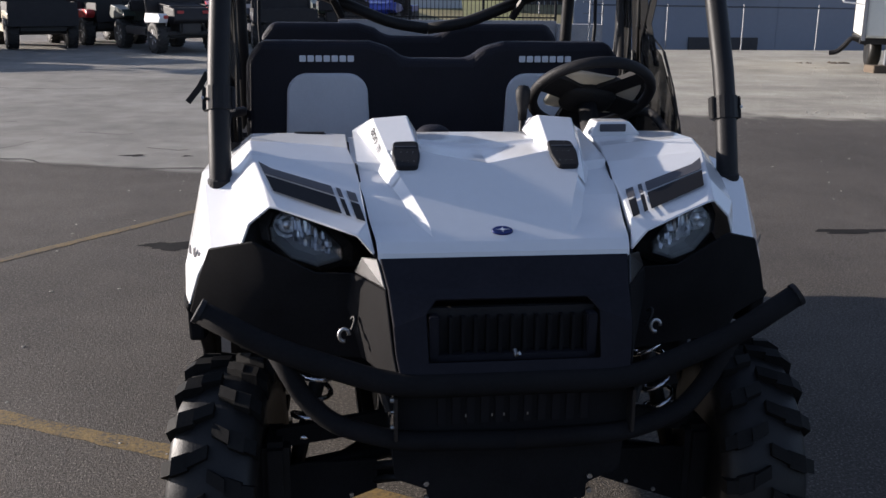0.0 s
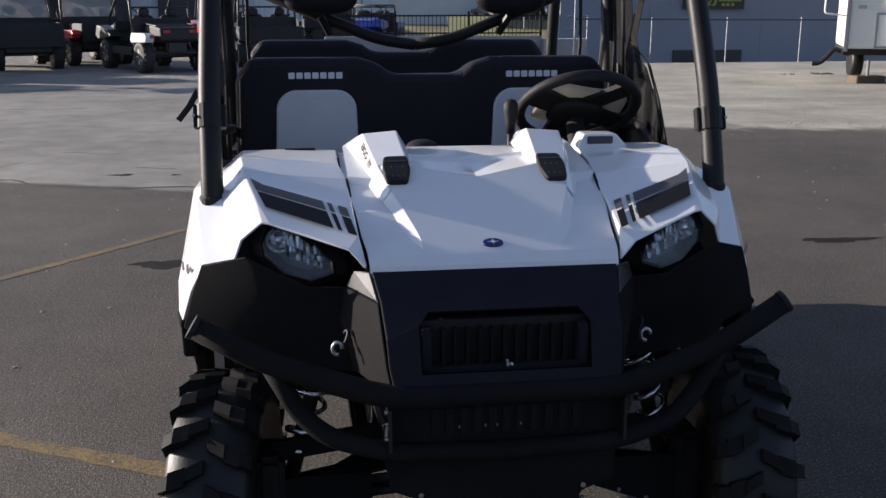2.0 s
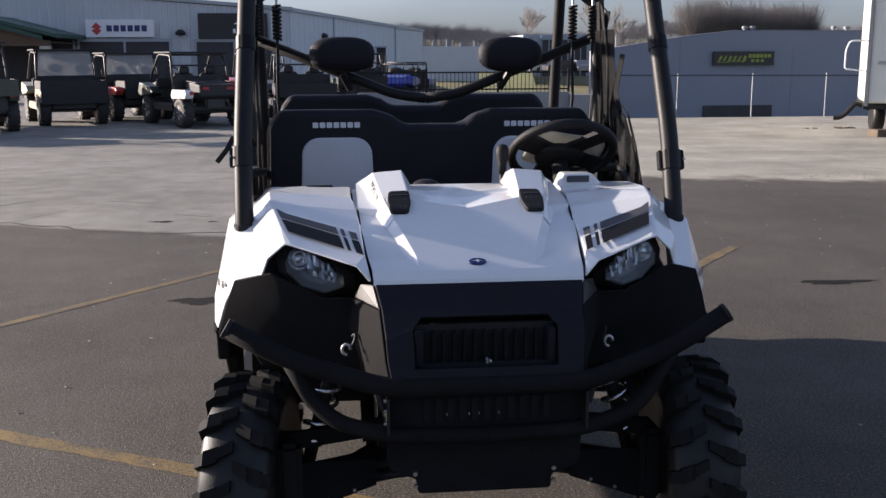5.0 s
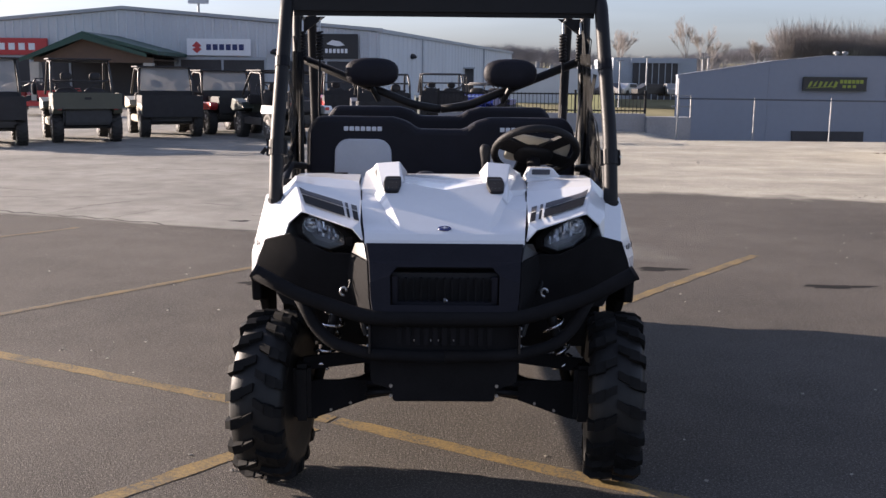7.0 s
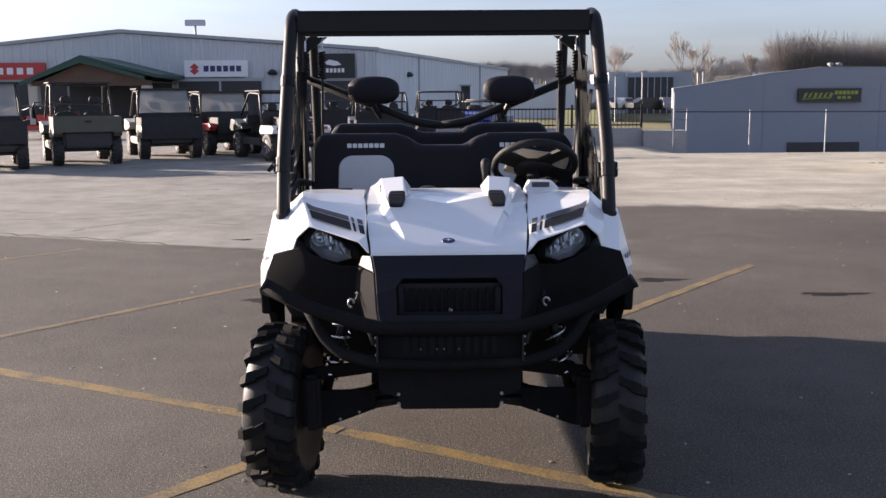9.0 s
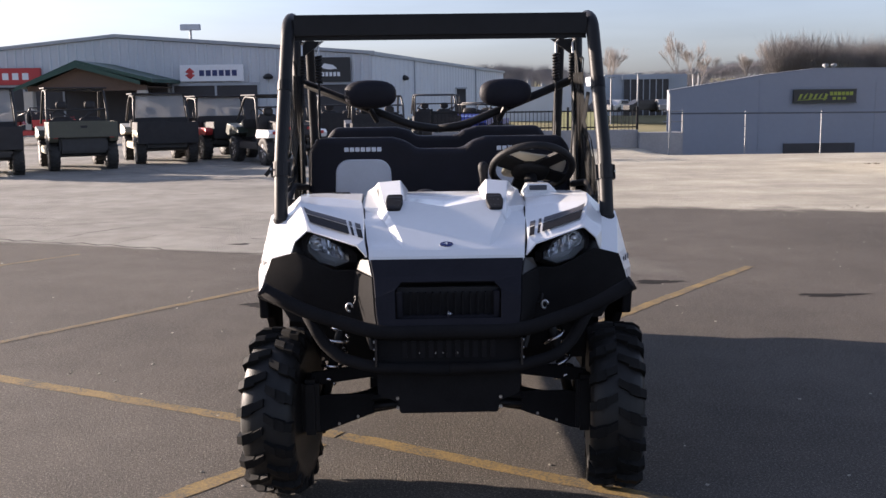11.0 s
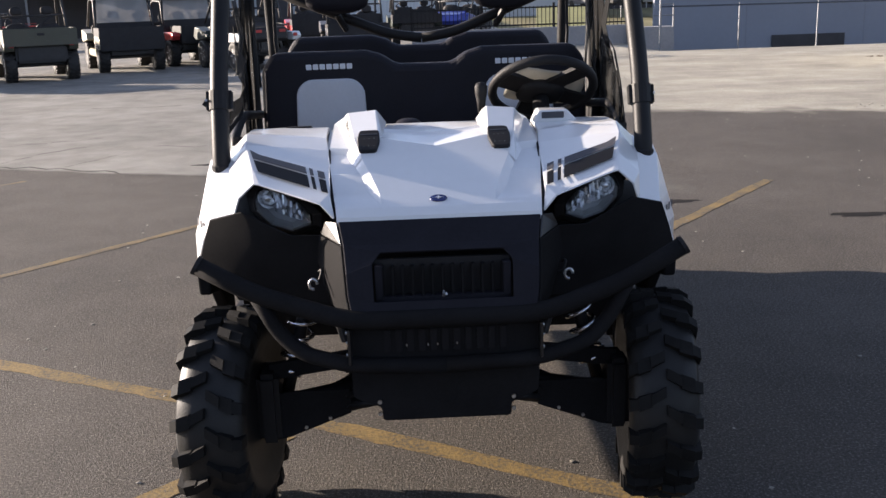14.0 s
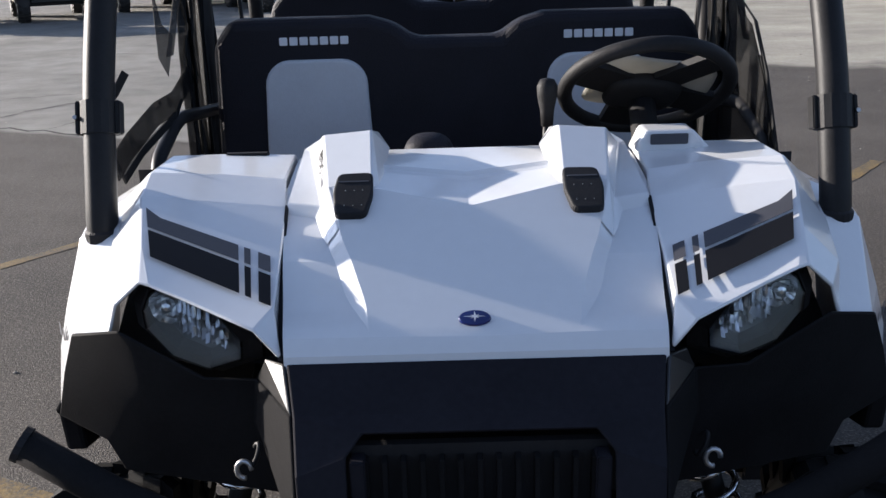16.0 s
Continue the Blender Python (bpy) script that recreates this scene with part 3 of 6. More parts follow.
def dealer_building():
    top = thing("dealer_building", "large pale grey metal-clad dealer showroom with low gable", "building", (0, 46, 0), kind="structure")
    x0, x1, ridge = -34.0, -2.5, -14.9
    h = lambda x: 4.55 - abs(x - ridge) * (0.075 if x > ridge else 0.10)
    bm = clad_wall(bmesh.new(), x0, 0, x1, 0, 0, lambda s: h(x0 + s), 0.42, 0.05)
    part("front_wall", bm, METAL_WALL, top)
    bm = clad_wall(bmesh.new(), x1, 0, 7.0, 38, 0, lambda s: 3.62, 0.9, 0.04)
    part("side_wall", bm, METAL_WALL, top)
    part("wall_core", prism([(x0, 0), (x1, 0), (x1, h(x1) - .1), (ridge, 4.4), (x0, h(x0) - .1)], 0.10, 0.4), METAL_WALL, top)
    bm = bmesh.new()
    for a, b in (((x0 - .1, h(x0)), (ridge, 4.58)), ((ridge, 4.58), (x1 + .15, h(x1) + .02))):
        prism([a, b, (b[0], b[1] + .16), (a[0], a[1] + .16)], -0.14, 0.2, bm)
    part("gable_flashing", bm, WALL_TRIM, top)
    bm = bmesh.new()
    vs = [bm.verts.new(p) for p in ((x1 - .1, -.1, 3.60), (x1 + .1, -.1, 3.60), (7.15, 38, 3.60), (6.9, 38, 3.60), (x1 - .1, -.1, 3.78), (x1 + .1, -.1, 3.78), (7.15, 38, 3.78), (6.9, 38, 3.78))]
    for f in ((0, 1, 2, 3), (4, 5, 6, 7), (0, 1, 5, 4), (1, 2, 6, 5), (2, 3, 7, 6), (3, 0, 4, 7)):
        bm.faces.new([vs[i] for i in f])
    bmesh.ops.recalc_face_normals(bm, faces=bm.faces)
    part("eave_gutter", bm, WALL_TRIM, top)
    bm = bmesh.new()
    pts = [(x0, 0, h(x0) + .1), (ridge, 0, 4.65), (x1, 0, h(x1) + .1), (7, 38, 3.7), (ridge + 9, 38, 4.65), (x0, 38, h(x0) + .1)]
    vs = [bm.verts.new(p) for p in pts]
    for f in ((0, 1, 4, 5), (1, 2, 3, 4)):
        bm.faces.new([vs[i] for i in f])
    part("roof", bm, ROOF_GREY, top)
    # shop front: dark bays with mullions; the shade inside is in their colour
    for bx0, bx1, bz in ((-34, -19.4, 2.25), (-19.2, -12.4, 2.3), (-12.2, -8.05, 2.22), (-6.9, -3.3, 2.2)):
        bay = part("shop_window", boxes((bx0, -0.12, 0.1, bx1, -0.05, bz)), SHOP_DARK, top, "dark shop glazing, deep shade put into its colour")
        n = max(2, int((bx1 - bx0) / 1.4))
        for k in range(n + 1):
            x = bx0 + (bx1 - bx0) * k / n
            part("mullion", boxes((x - .05, -.17, .1, x + .05, -.12, bz)), WALL_TRIM, bay)
        part("header", boxes((bx0 - .05, -.2, bz, bx1 + .05, -.05, bz + .14)), WALL_TRIM, bay)
    y = (2.5 - x1) / 9.5 * 38
    door = part("side_door", boxes((2.18, y - .75, 0, 2.94, y + 1.6, 2.1)), SHOP_DARK, top, "dark flat panel in a side door frame")
    part("door_frame", boxes((2.08, y - 1.2, 0, 2.18, y - .7, 2.2), (2.08, y - 1.2, 2.1, 3.0, y + .6, 2.2)), WALL_TRIM, door)
    for x in (-.5, 3.93):
        y = (x - x1) / 9.5 * 38
        part("downpipe", boxes((x - .05, y - .18, 0, x + .08, y - .04, 3.6)), WALL_TRIM, top)
    for x, z in ((-7.55, 2.62), (-1.0, 2.6)):
        y = 0 if x < x1 else (x - x1) / 9.5 * 38
        part("wall_lamp", lathe([(z - .14, .02), (z - .1, .22), (z, .26), (z + .12, .14), (z + .16, .02)], 12, axis="z"), SIGN_BLACK, top).location = (x, y - .2, 0)
    return top


dealer_building()


def wall_sign(label, face, x0, z0, x1, z1, y=45.75):
    top = thing("wall_sign", label, "sign", ((x0 + x1) / 2, y, (z0 + z1) / 2))
    w, h = (x1 - x0) / 2, (z1 - z0) / 2
    part("panel", boxes((-w, -.05, -h, w, .1, h), bevel=.02), face, top)
    return top, w, h


sign, w, h = wall_sign("white rectangular shop sign with red mark and dark bars", SIGN_WHITE, -11.8, 2.42, -8.72, 3.22)
part("emblem", prism([(-1.28, .05), (-1.05, .27), (-.82, .05), (-.95, -.02), (-.82, -.1), (-1.05, -.3), (-1.28, -.1), (-1.12, -.02)], -.062, -.052), SIGN_RED, sign, "red angular mark")
for k in range(6):
    part("letter_bar", boxes((-.60 + k * .315, -.062, -.14, -.36 + k * .315, -.052, .14), bevel=.004), SIGN_NAVY, sign)
sign, w, h = wall_sign("long red shop sign with white bars", SIGN_RED, -23.2, 2.36, -18.5, 3.16)
for k in range(8):
    part("letter_bar", boxes((-1.9 + k * .48, -.062, -.16, -1.6 + k * .48, -.052, .16)), SIGN_WHITE, sign)
sign, w, h = wall_sign("black shop sign with pale mark and bars", SIGN_BLACK, -6.72, 2.33, -3.53, 3.51)
part("emblem", prism([(.05, .1), (.35, .30), (.75, .22), (.95, .05), (.6, .0)], -.062, -.052), SIGN_WHITE, sign, "pale wing-shaped mark")
for k in range(6):
    part("letter_bar", boxes((.0 + k * .19, -.062, -.32, .13 + k * .19, -.052, -.12)), SIGN_WHITE, sign)


def porch():
    top = thing("entrance_porch", "timber entrance porch with dark green gable roof", "porch", (-15.1, 41.2, 0), kind="structure")
    L, R, zl, za = -2.5, 3.25, 2.08, 3.14
    for a, b, za_, zb in ((L, 0, zl, za), (0, R, za, 2.32)):
        bm = prism([(a, za_), (b, zb), (b, zb + .16), (a, za_ + .16)], -.5, 4.8)
        part("roof_slope", bm, GREEN_ROOF, top)
    part("gable_board", prism([(-2.2, 2.08), (2.75, 2.20), (0, 3.02)], -.1, .05), TIMBER, top)
    for s in (-1, 1):
        part("barge_board", prism([(0, 3.18), (0, 2.97), (s * 2.75, 1.98 if s < 0 else 2.22), (s * 2.75, 2.14 if s < 0 else 2.38)], -.56, -.5), GREEN_ROOF, top)
    part("beam", boxes((-2.3, -.09, 1.98, 2.9, .09, 2.2)), TIMBER, top)
    for x in (-2.25, 2.7):
        part("column", boxes((x - .2, -.2, 0, x + .2, .2, 1.98), bevel=.02), STONE, top)
    # dark sheet added out of sight to keep the porch's inside dark
    part("added_ceiling", boxes((-2.2, .12, 2.12, 2.9, 4.5, 2.16)), TIMBER, top)
    part("inner_door", boxes((-1.6, 4.55, 0, 1.8, 4.62, 2.1)), SHOP_DARK, top, "dark glazed entrance doors")
    part("door_sign", boxes((.2, 4.4, 2.15, 1.7, 4.5, 2.42)), DECAL_GREY, top)
    return top


porch()


def roof_sign_pole():
    top = thing("pole_sign", "pale rectangular sign on a tall pole behind the roof", "sign", (-14.4, 60, 0), kind="")
    part("pole", tube([(0, 0, 0), (0, 0, 5.9)], .07), GALV, top)
    part("sign_box", boxes((-.62, -.15, 5.85, .62, .15, 6.22), bevel=.03), ROOF_GREY, top)


roof_sign_pole()


# ---- blue building and edge of the yard ----
def blue_building():
    top = thing("blue_building", "long windowless blue grey building with low gable", "building", (0, 56, 0), kind="structure")
    prof = [(14.6, -2.3), (62, -2.3), (62, 2.3), (33, 2.92), (23.4, 2.95), (20.2, 2.60), (14.6, 1.74)]
    part("wall", prism(prof, 0, .4), BLUE_WALL, top)
    bm = bmesh.new()
    for a, b in zip(prof[2:], prof[3:]):
        prism([a, b, (b[0], b[1] + .05), (a[0], a[1] + .05)], -.03, .5, bm)
    part("roof_edge", bm, BLUE_WALL, top)
    for x in (20, 27, 34, 41):
        part("wall_joint", boxes((x, -.02, -2.3, x + .04, .01, 2.4 if x < 25 else 2.2)), BLUE_WALL, top)
    part("low_dark_box", boxes((21.55, -.12, -2.3, 25.85, -.02, -1.45)), SHOP_DARK, top, "dark low box against the wall")
    for x, z in ((24.0, 2.95), (24.5, 2.95), (29.6, 2.95), (30.4, 2.93)):
        vent = part("roof_vent", lathe([(z - .3, .07), (z + .12, .07), (z + .14, .17), (z + .26, .17), (z + .30, .03)], 12, axis="z"), GALV, top, "pale roof vent cowl")
        vent.location = (x, .2, 0)


blue_building()
sign, w, h = wall_sign("dark green sign with yellow green script-like bars", SIGN_BLACK, 22.0, .93, 25.78, 1.74, 55.85)
part("rim", boxes((-1.9, -.08, .36, 1.9, -.05, .41), (-1.9, -.08, -.41, 1.9, -.05, -.36)), DARK_GREEN, sign)
rnd = random.Random(4)
for k in range(6):
    x, t = -1.62 + k * .30, .05 * math.sin(k * 2.1)
    part("letter_bar", prism([(x, -.20 + t), (x + .14, -.17 + t), (x + .30, .15 + t), (x + .14, .13 - t)], -.07, -.055), SIGN_LIME, sign)
part("underline", prism([(-1.70, -.26), (.1, -.16), (.15, -.11), (-1.60, -.22)], -.07, -.055), SIGN_LIME, sign)
for k in range(6):
    x = .28 + k * .24
    part("letter_bar", boxes((x, -.07, .04, x + .19, -.055, .25)), SIGN_LIME, sign)
for k in range(3):
    part("letter_bar", boxes((.45 + k * .3, -.07, -.22, .65 + k * .3, -.055, -.06)), SIGN_LIME, sign)


def chain_fence():
    top = thing("chain_link_fence", "galvanised chain-link fence with steel posts", "fence", (0, 24.2, -.5), kind="structure")
    xs = [6.8 + 2.13 * k for k in range(10)]
    for x in xs:
        part("post", tube([(x, 0, -1.75), (x, 0, 1.50)], .019, 8), GALV, top)
    part("end_post", tube([(6.8, -.02, -1.75), (6.8, -.02, 2.0)], .024, 8), GALV, top)
    part("top_rail", tube([(6.8, 0, 1.46), (xs[-1], 0, 1.36)], .022, 8), FENCE_DARK, top)


chain_fence()


def yard_wall():
    top = thing("retaining_wall", "low concrete retaining wall at the edge of the yard", "wall", (0, 25.0, 0), kind="structure")
    part("wall_run", boxes((.2, 0, -.6, 6.1, .3, .50), bevel=.015), CONCRETE, top)
    part("end_pier", boxes((6.1, -.2, -.8, 7.35, .4, .42), bevel=.015), CONCRETE, top)
    f = thing("picket_fence", "black metal picket fence standing on the wall", "fence", (0, 25.15, .5), kind="structure")
    for z in (.06, .52):
        part("rail", boxes((.2, -.02, z, 6.1, .02, z + .04)), BLACK_METAL, f)
    for k in range(54):
        x = .25 + k * .11
        part("picket", boxes((x - .008, -.008, 0, x + .008, .008, .58)), BLACK_METAL, f)
    for x in (.2, 2.1, 4.1, 6.1):
        part("post", boxes((x - .03, -.03, 0, x + .03, .03, .66)), BLACK_METAL, f)
    g = thing("gate_rail", "short steel rail frame beside the wall", "railing", (0, 24.9, .42), kind="structure")
    for x in (7.0, 7.35):
        part("rail_post", tube([(x, 0, 0), (x, 0, .62)], .025, 8), GALV, g)
    for z in (.3, .6):
        part("rail", tube([(6.8, 0, z), (7.35, 0, z)], .018, 8), GALV, g)
    bank = thing("grass_bank", "strip of yellowish winter grass behind the fence", "grass", (0, 32, 0), kind="structure")
    bm = bmesh.new()
    vs = [bm.verts.new(p) for p in ((4.0, -4, .2), (5.8, -4, .2), (7.4, 5, .86), (5.2, 5, .86), (6.4, 12, .6), (8.0, 12, .6))]
    bm.faces.new(vs[:4])
    bm.faces.new((vs[3], vs[2], vs[5], vs[4]))
    part("turf", bm, GRASS, bank)


yard_wall()


def far_showroom():
    top = thing("far_showroom", "distant grey showroom with a tall glass front", "building", (24.5, 118, 0), kind="structure")
    part("wall", boxes((-2.5, 0, -2, 7.6, 14, 4.1), bevel=.05), ROOF_GREY, top)
    part("fascia", boxes((-.4, -.5, 3.5, 5.6, 0, 3.95)), ROOF_GREY, top)
    for k in range(7):
        win = part("window", boxes((-.1 + k * .78, -.3, -1, .58 + k * .78, -.05, 3.5)), SHOP_DARK, top)
        part("window_frame", boxes((.58 + k * .78, -.4, -1, .68 + k * .78, 0, 3.5)), WALL_TRIM, win)
    wall = thing("far_wall", "long low pale wall of a far building", "building", (10, 112, 0), kind="structure")
    part("wall", boxes((-2, 0, -2, 11, 8, 2.7), bevel=.05), METAL_WALL, wall)
    for k in range(7):
        part("roof_vent", boxes((-1 + k * 1.6, 1, 2.7, -.6 + k * 1.6, 1.4, 3.1 + .2 * (k % 3))), GALV, wall)


far_showroom()


def parked_car(x, y, z, mat, turn):
    top = thing("parked_car", "small distant parked car", "car", (x, y, z), turn, "far parked cars")
    body = prism([(-2.1, .25), (2.1, .25), (2.15, .7), (1.2, .85), (.7, 1.35), (-.9, 1.38), (-1.6, .9), (-2.1, .8)], -.85, .85)
    soften(part("body", body, mat, top), .06)
    part("side_window", prism([(-.85, .9), (.9, .9), (.6, 1.28), (-.75, 1.3)], -.87, .87), SHOP_DARK, top)
    for wx in (-1.3, 1.3):
        for wy in (-.8, .8):
            wh = part("wheel", lathe([(-.1, .2), (-.1, .31), (.1, .31), (.1, .2)], 14, axis="y"), RUBBER, top)
            wh.location = (wx, wy, .31)


for i, (cx, mat) in enumerate(((24.2, SIGN_BLACK), (22.0, ALLOY), (26.4, GALV), (20.2, DECAL_GREY), (28.0, SIGN_NAVY))):
    parked_car(cx, 106 + (i % 2) * 3, -.25, mat, 12 + i * 37)


def light_mast(x, y, z, h):
    top = thing("light_mast", "slim pale parking lot light mast", "street lamp", (x, y, z), 0, "light masts")
    part("mast", tube([(0, 0, 0), (0, 0, h)], .08, 8), GALV, top)
    part("lamp_head", boxes((-.42, -.15, h - .04, .42, .15, h + .07), bevel=.03), GALV, top)


for mx, my, mh in ((23.3, 105, 5.4), (29.3, 105, 5.35), (31.8, 112, 5.6), (20.4, 105, 5.0)):
    light_mast(mx, my, -1.5, mh)


# ---- trees ----
def bare_tree(x, y, z, height, seed, spread=0.30, label="bare grey winter tree with fine twigs"):
    rnd = random.Random(seed)
    top = thing("bare_tree", label, "tree", (x, y, z))
    trunk, crown = bmesh.new(), bmesh.new()

    def grow(p, d, length, r, level):
        q = p + d * length
        a, b = p, q
        bm = trunk if level < 1 else crown
        side = d.orthogonal().normalized()
        up = d.cross(side)
        n = 6 if level < 2 else 3
        lo = [bm.verts.new(a + (side * math.cos(t) + up * math.sin(t)) * r) for t in (math.tau * k / n for k in range(n))]
        hi = [bm.verts.new(b + (side * math.cos(t) + up * math.sin(t)) * r * .62) for t in (math.tau * k / n for k in range(n))]
        for k in range(n):
            bm.faces.new((lo[k], lo[(k + 1) % n], hi[(k + 1) % n], hi[k]))
        if level < 5:
            for _ in range((4, 4, 4, 3, 3)[level]):
                v = Vector((rnd.gauss(0, 1), rnd.gauss(0, 1), rnd.gauss(0, .5)))
                e = (d + v * spread + Vector((0, 0, .12))).normalized()
                start = p.lerp(q, rnd.uniform(.55, 1.0))
                grow(start, e, length * rnd.uniform(.55, .8), max(r * .55, .017), level + 1)
    grow(Vector((0, 0, 0)), Vector((rnd.uniform(-.05, .05), 0, 1)).normalized(), height * .36, height * .0095, 0)
    part("trunk", trunk, BARK, top)
    part("crown", crown, TWIGS, top)
    return top


for i, (tx, ty, tz, th) in enumerate(((39.2, 150, 1.0, 10.2), (42.0, 152, 1.0, 10.4), (44.0, 154, 1.0, 7.8), (50.4, 152, 1.2, 8.6), (53.0, 150, 1.2, 9.0), (28.2, 150, 1, 9.2), (30.0, 154, 1, 8.0), (57.0, 152, 1.2, 8.4), (-1.5, 128, 0, 6.0))):
    bare_tree(tx, ty, tz, th, 10 + i, .24)


def far_wood(name, label, k0, k1, y0, y1, count, hmin, hmax, seed, mat, twigs=44):
    """A belt of far trees between two lines of sight from the yard (x = k * y): stems with clouds of thin upright twigs."""
    rnd, bm = random.Random(seed), bmesh.new()
    for _ in range(count):
        y = rnd.uniform(y0, y1)
        x = y * rnd.uniform(k0, k1)
        z, h = height_at(x, y) - .3, rnd.uniform(hmin, hmax)
        for k in range(twigs):
            a, s = rnd.uniform(0, math.tau), rnd.uniform(.05, .36) * h
            b = Vector((x, y, z + h * rnd.uniform(.05, .5)))
            e = Vector((x + s * math.cos(a), y + s * math.sin(a), z + h * rnd.uniform(.55, 1.0)))
            w = .0045 * h * rnd.uniform(.6, 1.5)
            d = Vector((w, 0, 0))
            u = Vector((0, w, 0))
            vs = [bm.verts.new(q) for q in (b - d, b + d, e)]
            bm.faces.new(vs)
            vs = [bm.verts.new(q) for q in (b - u, b + u, e)]
            bm.faces.new(vs)
    ob = part(name, bm, mat)
    return tagged(ob, label, "woods", kind="stuff")


far_wood("far_woods", "belt of bare winter woods on far hills, haze in its colour", -.15, .62, 300, 370, 2600, 4.5, 6.5, 1, HAZED_TWIGS)
far_wood("near_woods", "taller bare winter wood behind the blue building", .362, .49, 138, 172, 230, 7.0, 11.5, 2, TWIGS, 130)
far_wood("low_woods", "low scrub and bare trees beyond the lower lot", -.12, .36, 185, 290, 800, 3.0, 5.0, 3, HAZED_TWIGS)
far_wood("hedge_woods", "low dark wood continuing along the ridge", .47, .75, 150, 180, 380, 4.0, 6.0, 5, TWIGS, 70)
far_wood("evergreens", "few dark evergreen trees among bare woods", .412, .445, 128, 134, 6, 5.6, 6.6, 4, EVERGREEN, 160)


# ---- the white side-by-side ----
def wheel_build(parent, at, turn, radius=0.308, width=0.184, lugs=19, rim_mat=None, fine=True):
    hub = new("wheel")
    hub.parent, hub.location = parent, at
    hub.rotation_euler = (0, 0, radians(turn))
    w, r = width / 2, radius - 0.022
    part("tyre", lathe([(-w * .80, r * .60), (-w, r * .74), (-w * 1.02, r * .86), (-w * .86, r * .965), (-w * .4, r), (w * .4, r), (w * .86, r * .965), (w * 1.02, r * .86), (w, r * .74), (w * .80, r * .60)], 48), RUBBER, hub, smooth=True)
    bm = bmesh.new()
    for k in range(lugs):
        for s in (-1, 1):
            t = math.tau * (k + (0.5 if s > 0 else 0)) / lugs
            m = Matrix.Rotation(t, 4, "X")
            # a curved lug: shoulder block, then a slanted bar to the middle
            for (xa, xb, ta, tb, half, lo, hi) in ((1.05, .78, 0, .02, .015, .84, 1.0), (.80, .42, .02, .06, .019, .97, 1.055), (.44, .02, .06, .13, .014, .985, 1.07)):
                vs = []
                for x, tt, low, high in ((xa, ta, lo, hi if xa > 1 else hi), (xb, tb, max(lo, .95), 1.055)):
                    for d in (-half, half):
                        for rr in (low, high):
                            vs.append(bm.verts.new(m @ Vector((s * x * w, math.sin(tt) * r * rr + d, math.cos(tt) * r * rr))))
                for f in ((0, 1, 3, 2), (4, 5, 7, 6), (0, 1, 5, 4), (2, 3, 7, 6), (1, 3, 7, 5), (0, 2, 6, 4)):
                    bm.faces.new([vs[i] for i in f])
    bmesh.ops.recalc_face_normals(bm, faces=bm.faces)
    part("tread", bm, DUSTY_RUBBER, hub, "chunky mud tread lugs")
    rim = part("rim", lathe([(-w * .78, r * .60), (-w * .70, r * .56), (-w * .35, r * .50), (-w * .30, r * .2), (w * .30, r * .2), (w * .35, r * .50), (w * .70, r * .56), (w * .78, r * .60)], 32), rim_mat or FASCIA, hub, smooth=False)
    if fine:
        for k in range(4):
            t = math.tau * k / 4
            part("lug_nut", lathe([(-w * .36, .012), (w * .36, .012)], 6), STEEL, rim).location = (0, .05 * math.cos(t), .05 * math.sin(t))
    return hub


def panel(name, verts, faces, mat, parent, label="", thick=0.008, both=True, bevel=0.004):
    made = []
    for mirror in ((False, True) if both else (False,)):
        ob = part(name, shell(verts, faces, thick, mirror), mat, parent, label)
        made.append(soften(ob, bevel))
    return made


def both_sides(make):
    for s in (1, -1):
        make(s)


